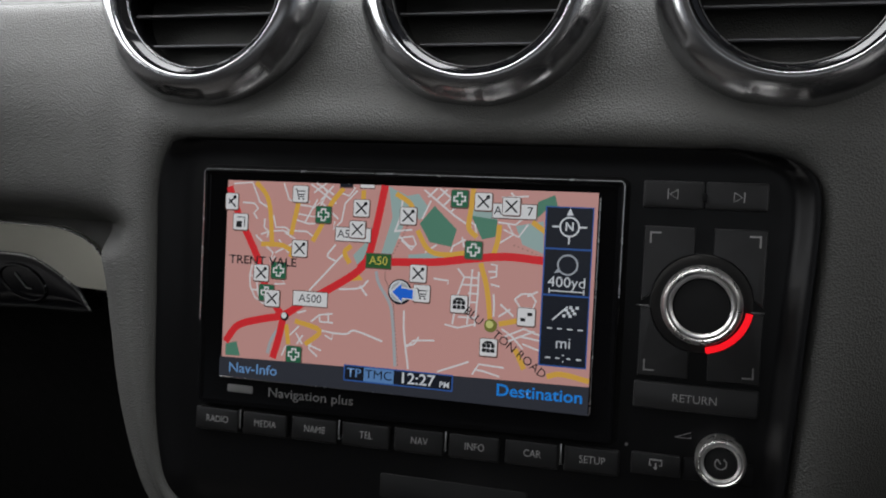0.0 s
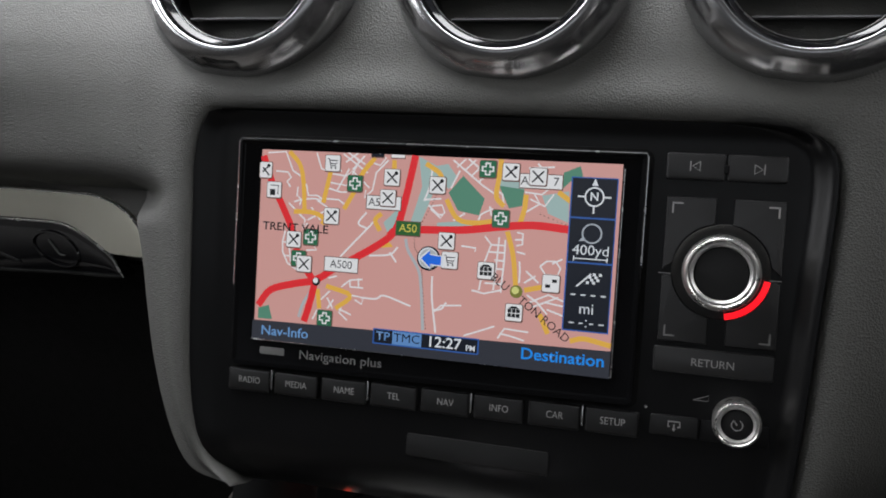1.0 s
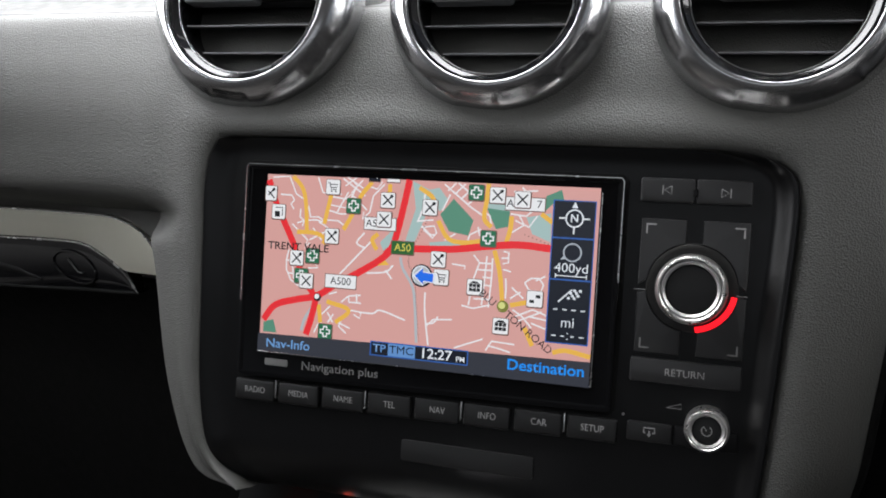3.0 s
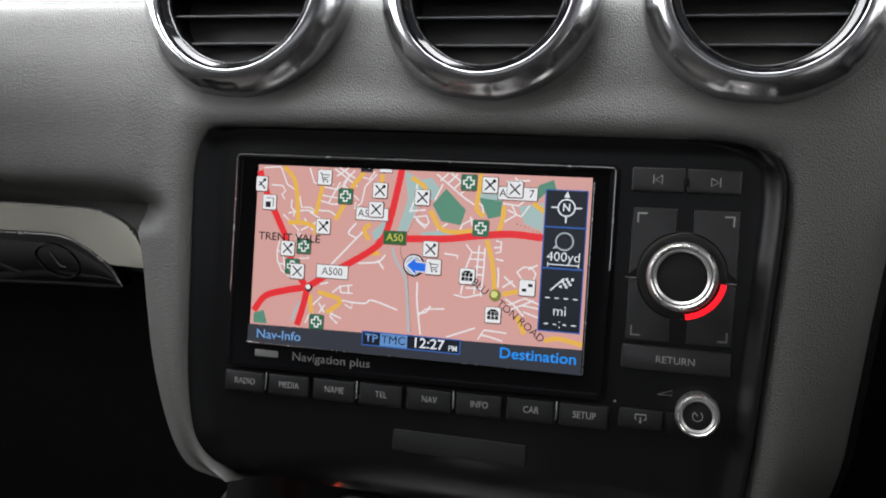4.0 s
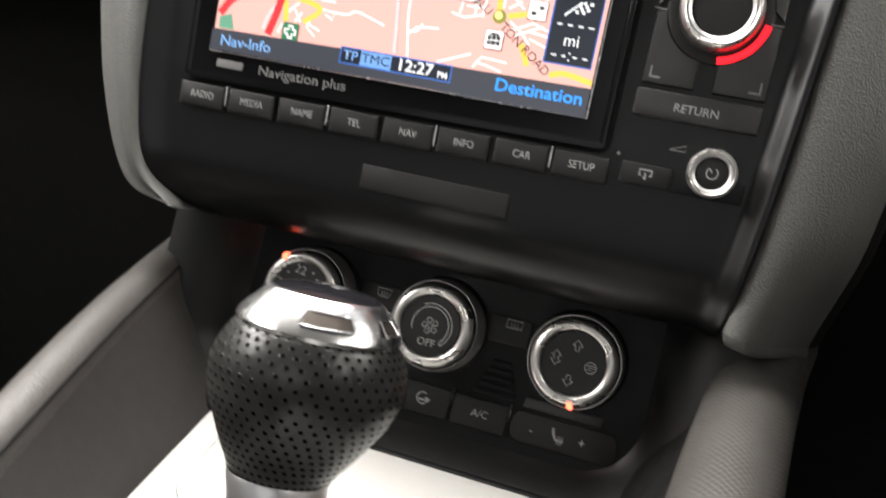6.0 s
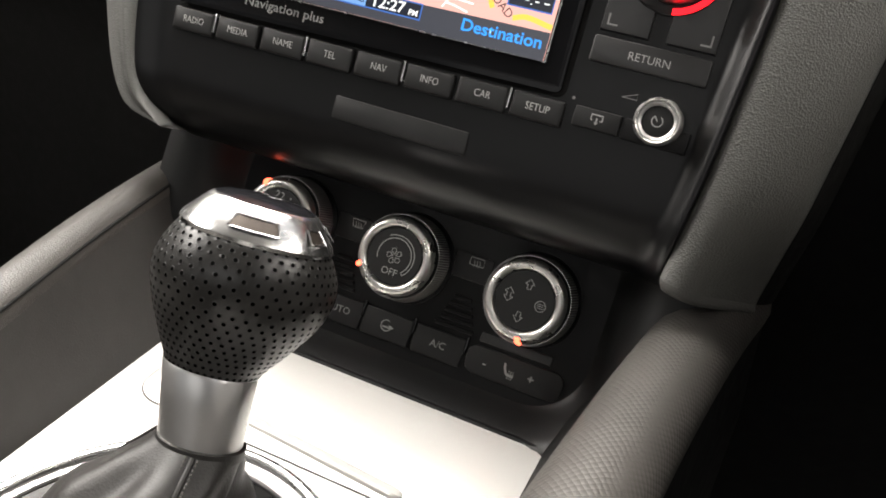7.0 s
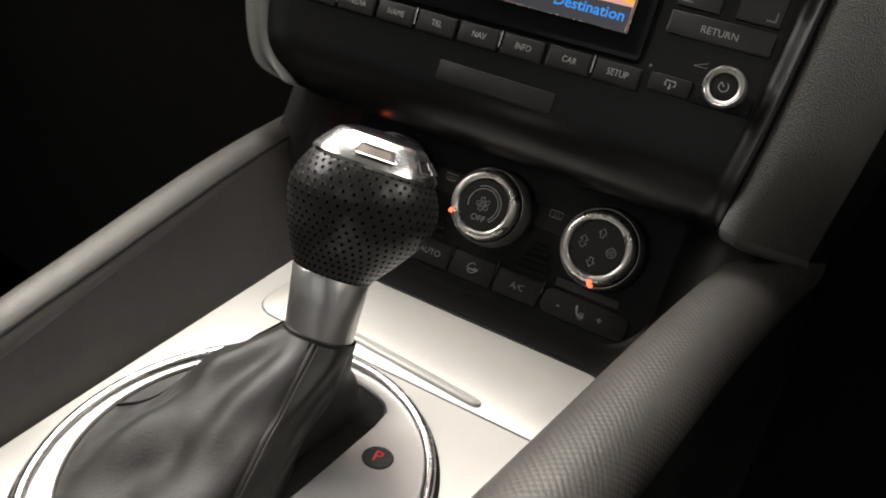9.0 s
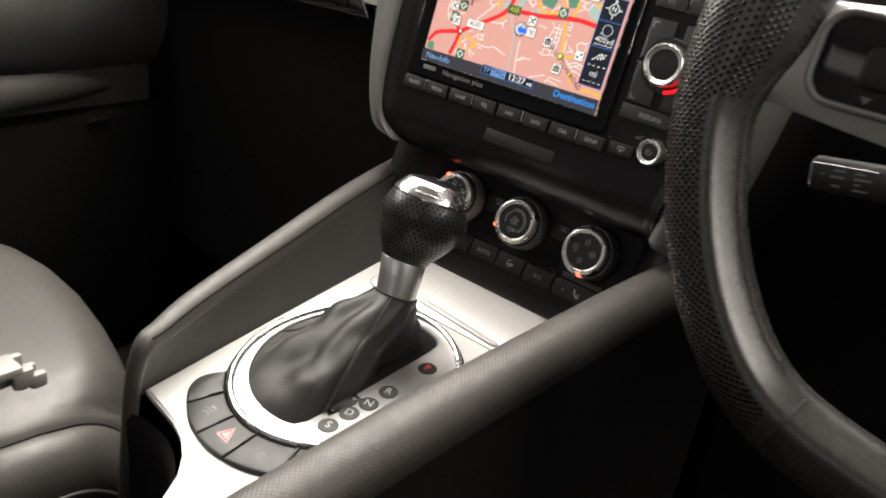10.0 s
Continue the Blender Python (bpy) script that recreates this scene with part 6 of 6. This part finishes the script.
def arc_piece(a0, a1, z0, z1, ends=(224, 330), n=12):
    def pt(a, k):
        r1, r2 = (GA + 0.0016, GB + 0.0016), (0.0802, 0.1000)
        c, s = math.cos(radians(a)), math.sin(radians(a))
        x = GX + (r1[0] + (r2[0] - r1[0]) * k) * c
        y = GY + (r1[1] + (r2[1] - r1[1]) * k) * s
        return x, y
    def outer(f):
        """Outer edge, drawn in at a rounded end of the bank."""
        a = a1 - (a1 - a0) * f
        near = min((a - ends[0]) / 9.0, (ends[1] - a) / 9.0, 1.0)
        return pt(a, 1 - 0.55 * (1 - math.sqrt(max(0.0, 1 - (1 - max(0.0, near)) ** 2))))
    lo = [pt(a0 + (a1 - a0) * i / n, 0) for i in range(n + 1)] + [outer(i / n) for i in range(n + 1)]
    cx = sum(p[0] for p in lo) / len(lo)
    cy = sum(p[1] for p in lo) / len(lo)
    return loft([[Vector((x, y, z0)) for x, y in lo], [Vector((x, y, z1 - 0.0006)) for x, y in lo], [Vector((cx + (x - cx) * 0.97, cy + (y - cy) * 0.97, z1 - 0.0001)) for x, y in lo], [Vector((cx + (x - cx) * 0.90, cy + (y - cy) * 0.90, z1 + 0.0002)) for x, y in lo]]), (cx, cy)


for k, (a0, a1) in enumerate(((224, 239.7), (240.3, 258), (258.6, 275.4), (276, 297.4), (298, 318))):
    bm, (cx, cy) = arc_piece(a0, a1, 0.0, 0.0028)
    sw = part("switch", bm, SWITCH, bank, m=MP)
    if k == 2:
        tri = [(cx - 0.0043, cy - 0.0024), (cx - 0.0007, cy + 0.0060), (cx + 0.0050, cy - 0.0036)]
        part("hazard_triangle", merge(ribbon(tri + tri[:1], 0.0012, 0.0032), flat([(cx + (x - cx) * 0.60, cy + (y - cy) * 0.60) for x, y in tri], 0.0032)), glow("hazard_red", (0.70, 0.10, 0.08), 1.3), sw, "red warning triangle", m=MP)
    if k == 1:
        part("legend", merge(ribbon([(cx - 0.003, cy), (cx - 0.001, cy + 0.002), (cx + 0.001, cy), (cx + 0.003, cy + 0.002)], 0.0005, 0.00315), ribbon([(cx - 0.003, cy - 0.0025), (cx, cy - 0.001), (cx + 0.003, cy - 0.0025)], 0.0005, 0.00315), quad(cx - 0.002, cx + 0.002, cy + 0.003, cy + 0.0042, 0.00315)), LEGENDDIM, sw, m=MP)
    if k == 3:
        part("legend", merge(ribbon([(cx - 0.0024, cy - 0.001), (cx, cy + 0.001), (cx + 0.0024, cy)], 0.0005, 0.00315), quad(cx - 0.001, cx + 0.001, cy - 0.003, cy - 0.0024, 0.00315)), LEGENDDIM, sw, m=MP)
for a in (240.0, 258.3, 275.7, 297.7):
    c, s = math.cos(radians(a)), math.sin(radians(a))
    part("divider", tube([(GX + (GA + 0.002 + (0.0100) * t) * c, GY + (GB + 0.002 + 0.0150 * t) * s, 0.0032) for t in (0, 0.35, 0.62)], 0.0008, 6), BLACK, bank, m=MP)
bm, _ = arc_piece(222, 320, -0.001, 0.0006, (222, 332), 40)
part("tray", bm, VOID, bank, m=MP)

# ==== steering wheel and stalk ====
WC, WLEAN = (0.3586, 0.0989, 0.6929), radians(11.3)
MW = face_frame(WC, WLEAN)
wheel = thing("steering_wheel", MW @ Vector((0, 0, -0.05)), "black perforated leather steering wheel with alloy-trimmed spokes", "steering wheel")
WR, WT = 0.1660, 0.0160


def rim_at(a):
    """Centre line of the rim: round, flattened at the bottom."""
    x, y = WR * math.cos(a), WR * math.sin(a)
    y += 0.65 * 0.008 * math.log(1 + math.exp((-0.128 - y) / 0.008))
    return Vector((x, y, 0))


def thumb_rest(a):
    """How far the rim swells inwards above each spoke."""
    d = math.degrees(a) % 360
    return 0.80 * ease((20 - min(abs(d - 170), abs(d - 10))) / 14)



def rim_skin(a, b, lift=1.0):
    """Point on the leather: a round the wheel, b round the grip from the outside over the front ridge."""
    p, q = rim_at(a), rim_at(a + 0.02)
    d = (q - p).normalized()
    o = Vector((d.y, -d.x, 0))
    c, sn = math.cos(b), math.sin(b)
    r = WT * lift * (1.0 + 0.11 * math.exp(-((b - 1.84) / 0.27) ** 2) - 0.05 * math.exp(-((b - 2.50) / 0.36) ** 2))
    return p + r * (c * o * (1.0 + (thumb_rest(a) if c < 0 else 0.0)) + sn * Vector((0, 0, 0.94)))


tub = [[rim_skin(2 * math.pi * (i / 160 - 0.5), 2 * math.pi * j / 40 - 0.8) for j in range(40)] for i in range(160)]
bm = loft(tub + [tub[0]], (False, False))
bmesh.ops.remove_doubles(bm, verts=bm.verts, dist=1e-6)
rim = part("rim", bm, mat("rim_leather", (0.032, 0.0305, 0.0290), 0.28, spec=0.8, grain=0.06, grain_scale=1300, cell=True, var=0.12), wheel, m=MW)
rows = []
for i in range(224):
    a = radians(108 + 124 * i / 223)
    if a > math.pi:
        a -= 2 * math.pi
    for j in range(-5, 13):
        b = (j + 0.5 * (i % 2)) * 0.19 + 0.35
        if b > (1.74 if thumb_rest(a) < 0.12 else 2.35):
            continue
        e = 0.01
        nrm = (rim_skin(a + e, b) - rim_skin(a - e, b)).cross(rim_skin(a, b + e) - rim_skin(a, b - e)).normalized()
        if nrm.dot(rim_skin(a, b) - rim_at(a)) < 0:
            nrm = -nrm
        rows.append((rim_skin(a, b, 1.003), nrm))
lips = part("hole_rim", rims(rows, 0.00066, 0.6), rim.data.materials[0], rim, m=MW, sharp=80)
lips["kind"] = "stuff"
bm = dots(rows, 0.00074)
holes = part("perforation", bm, HOLE, rim, "fine punched holes", m=MW)
holes["kind"] = "stuff"
part("seam", tube([rim_skin(radians(-125), 0.9 + 0.1 * i, 1.012) for i in range(19)], 0.0006, 6), LEATHER, rim, m=MW)
stitch = []
for i in range(120):
    a = radians(-180 + 62 * i / 119) if i < 90 else radians(140 + 40 * (i - 90) / 29)
    stitch.append(tube([rim_skin(a - 0.003, 2.72, 1.005), rim_skin(a + 0.003, 2.84, 1.02)], 0.0005, 4))
part("stitching", merge(*stitch), THREAD, rim, m=MW)
part("airbag_pad", loft([[Vector((0.062 * math.cos(a) * k, 0.056 * math.sin(a) * k, z)) for a in [2 * math.pi * i / 40 for i in range(40)]] for k, z in ((0.95, -0.03), (1.0, -0.005), (0.97, 0.008), (0.8, 0.016), (0.4, 0.020), (0.05, 0.021))]), BLACK, wheel, m=MW)
for s in (-1, 1):
    sp = part("spoke", loft([[Vector((s * x, yc + h * math.cos(b), -0.004 + 0.007 * math.sin(b))) for b in [2 * math.pi * i / 16 for i in range(16)]] for x, yc, h in ((0.152, 0.004, 0.020), (0.140, 0.004, 0.0205), (0.120, 0.004, 0.0225), (0.09, 0.004, 0.025), (0.05, 0.002, 0.030))]), mat("spoke_satin", (0.70, 0.68, 0.655), 0.45, 0.3), wheel, "dark satin metal spoke", m=MW)
    xs = sorted((s * 0.134, s * 0.066))
    part("switch_plate", slab(xs[0], xs[1], -0.011, 0.022, 0.001, 0.0052, 0.010, 0.001), GLOSS, sp, m=MW)
    part("plate_edge", tube([Vector((p.x, p.y, 0.0050)) for p in rrect(xs[0], xs[1], -0.011, 0.022, 0.010, 0, 6)], 0.0015, 8, True), SPOKERIM, sp, m=MW)
    xr = sorted((s * 0.117, s * 0.098))
    part("roller", slab(xr[0], xr[1], -0.003, 0.012, 0.004, 0.0085, 0.003, 0.002), BUTTON, sp, m=MW)
    part("legend", flat([(s * 0.112 - 0.002, -0.0055), (s * 0.112 + 0.002, -0.0055), (s * 0.112, -0.0082)], 0.0054), LEGENDDIM, sp, m=MW)
part("lower_spoke", loft([[Vector((x, y, z)) for x, z in ((-w, -0.006), (-w * 0.8, 0.004), (w * 0.8, 0.004), (w, -0.006))] for y, w in ((-0.045, 0.03), (-0.09, 0.024), (-0.136, 0.034))]), BLACK, wheel, m=MW)
shroud = solid("column_shroud", loft([[Vector((0.3586 + 0.055 * k * math.cos(a), y, 0.655 + 0.05 * k * math.sin(a))) for a in [2 * math.pi * i / 24 for i in range(24)]] for y, k in ((0.135, 0.8), (0.15, 0.98), (0.30, 1.1))]), BLACK, "black steering column shroud behind the wheel", "column shroud")
stalk = thing("column_stalk", (0.30, 0.165, 0.64), "black column stalk with pale printed marks", "stalk")
SM = Matrix.Translation((0.2235, 0.162, 0.6395)) @ Matrix.Rotation(radians(-8), 4, "Y") @ Matrix.Rotation(radians(90), 4, "X")
part("lever", loft([[Vector((x, y * h, z * d)) for y, z in ((-1, -0.7), (-0.7, -1), (0.7, -1), (1, -0.7), (1, 0.7), (0.7, 1), (-0.7, 1), (-1, 0.7))] for x, h, d in ((-0.0005, 0.0055, 0.003), (0.001, 0.0072, 0.0045), (0.03, 0.0075, 0.005), (0.055, 0.007, 0.005), (0.09, 0.006, 0.006))]), KEY, stalk, m=SM)
part("end_rim", tube([(0.0012, -0.0050, 0.0046), (0.0002, -0.0040, 0.0036), (0.0002, 0.0040, 0.0036), (0.0012, 0.0052, 0.0047), (0.028, 0.0054, 0.0051)], 0.0005, 6), GREYGLINT, stalk, "thin bright edge", m=SM)
part("printed_bars", merge(*[quad(x, x + w, y - 0.0005, y + 0.0005, 0.0052) for x, w, y in ((0.005, 0.0012, 0.001), (0.010, 0.005, 0.0035), (0.009, 0.006, 0.0005), (0.010, 0.004, -0.0035), (0.019, 0.004, 0.0035), (0.019, 0.007, 0.001), (0.019, 0.003, -0.0015), (0.019, 0.006, -0.004))]), LEGENDDIM, stalk, m=SM)

# ==== passenger seat and its buckle ====
seat = thing("passenger_seat", (-0.34, -0.2, 0.05), "dark grey leather passenger seat cushion", "car seat")


SEATX = [-0.60, -0.53, -0.46, -0.41, -0.37, -0.34, -0.30, -0.25, -0.20, -0.165, -0.150, -0.140, -0.135, -0.131, -0.128, -0.125, -0.122, -0.119, -0.116, -0.113, -0.110, -0.107, -0.104, -0.102, -0.1005]
SKIRTX = [-0.1000, -0.0960, -0.0900, -0.0830, -0.0780, -0.0755, -0.0745, -0.0750, -0.0715, -0.0690, -0.0680, -0.0690, -0.0740]
TOPZ = smooth_path([(-0.60, 0.400, 0), (-0.46, 0.402, 0), (-0.38, 0.403, 0), (-0.30, 0.411, 0), (-0.20, 0.414, 0), (-0.145, 0.414, 0), (-0.118, 0.411, 0), (-0.105, 0.407, 0), (-0.1000, 0.402, 0)], 6)
SKIRTZ = [0.4015, 0.4040, 0.4030, 0.3985, 0.3910, 0.3820, 0.3740, 0.3690, 0.3600, 0.3350, 0.2900, 0.2400, 0.1200]
FRONT = smooth_path([(-0.60, 0.020, 0), (-0.42, 0.026, 0), (-0.35, 0.040, 0), (-0.31, 0.043, 0), (-0.26, 0.038, 0), (-0.20, 0.024, 0), (-0.15, 0.008, 0), (-0.11, -0.010, 0), (-0.09, -0.022, 0), (-0.068, -0.035, 0)], 6)


def seat_point(x, z, j):
    """One point of the cover: straight back to front, then rolled over the front edge."""
    lead, r = along(FRONT, x), 0.046
    if j <= 15:
        y = -0.55 + (lead + 0.55) * (j / 15) ** 0.6
        fall = 0.0
    else:
        q = 0.5 * math.pi * (j - 15) / 9
        y, fall = lead + r * math.sin(q), r * (1 - math.cos(q)) + (0.15 if j > 24 else 0.0)
    z -= 0.005 + fall + 0.022 * ease((y + 0.06) / 0.12) * ease((x + 0.135) / 0.05)
    # tuck near the front corner, and broad creases in the leather
    off = x + 0.108 + 0.15 * (y - 0.01)
    z -= 0.0065 * math.exp(-((off / 0.0028) ** 2)) * ease((y + 0.015) / 0.03)
    z += 0.0016 * math.sin(31 * x + 17 * y) * ease((x + 0.40) / 0.1)
    return Vector((x, y, z))


part("cushion", grid(len(SEATX), 26, lambda i, j: seat_point(SEATX[i], along(TOPZ, SEATX[i]), j)), SEATLEATHER, seat, sharp=80)
part("side_skirt", grid(len(SKIRTX), 26, lambda i, j: seat_point(SKIRTX[i], SKIRTZ[i], j)), SEATLEATHER, seat, sharp=80)
part("seam", tube([seat_point(-0.1003, 0.4008, j) for j in range(23)], 0.0010, 6), VOID, seat)
part("piping", tube([seat_point(-0.0742, 0.3730, j) for j in range(23)], 0.0014, 8), SEATLEATHER, seat)
part("seat_base", box(-0.58, -0.10, -0.5, 0.0, 0.05, 0.18, 0.01), VOID, seat)
buckle = thing("seat_buckle", (-0.092, -0.085, 0.33), "dark seat belt buckle with a pale plastic tongue guide", "buckle")
part("stalk", box(-0.104, -0.084, -0.105, -0.082, 0.30, 0.430, 0.004), BLACK, buckle)
part("housing", loft([rrect(-0.110, -0.080, -0.112, -0.068, 0.005, z, 4, g) for z, g in ((0.405, -0.002), (0.409, 0), (0.448, 0), (0.452, -0.002), (0.453, -0.005))]), BLACK, buckle)
part("guide", merge(box(-0.1045, -0.0995, -0.046, -0.036, 0.436, 0.4475, 0.0022), box(-0.0910, -0.0855, -0.047, -0.037, 0.440, 0.4500, 0.0022), box(-0.104, -0.086, -0.072, -0.050, 0.452, 0.458, 0.0018), box(-0.104, -0.099, -0.060, -0.044, 0.438, 0.457, 0.0018), box(-0.091, -0.086, -0.056, -0.044, 0.443, 0.455, 0.0018), box(-0.101, -0.089, -0.052, -0.046, 0.440, 0.447, 0.0015)), PALE, buckle, "pale grey plastic guide")
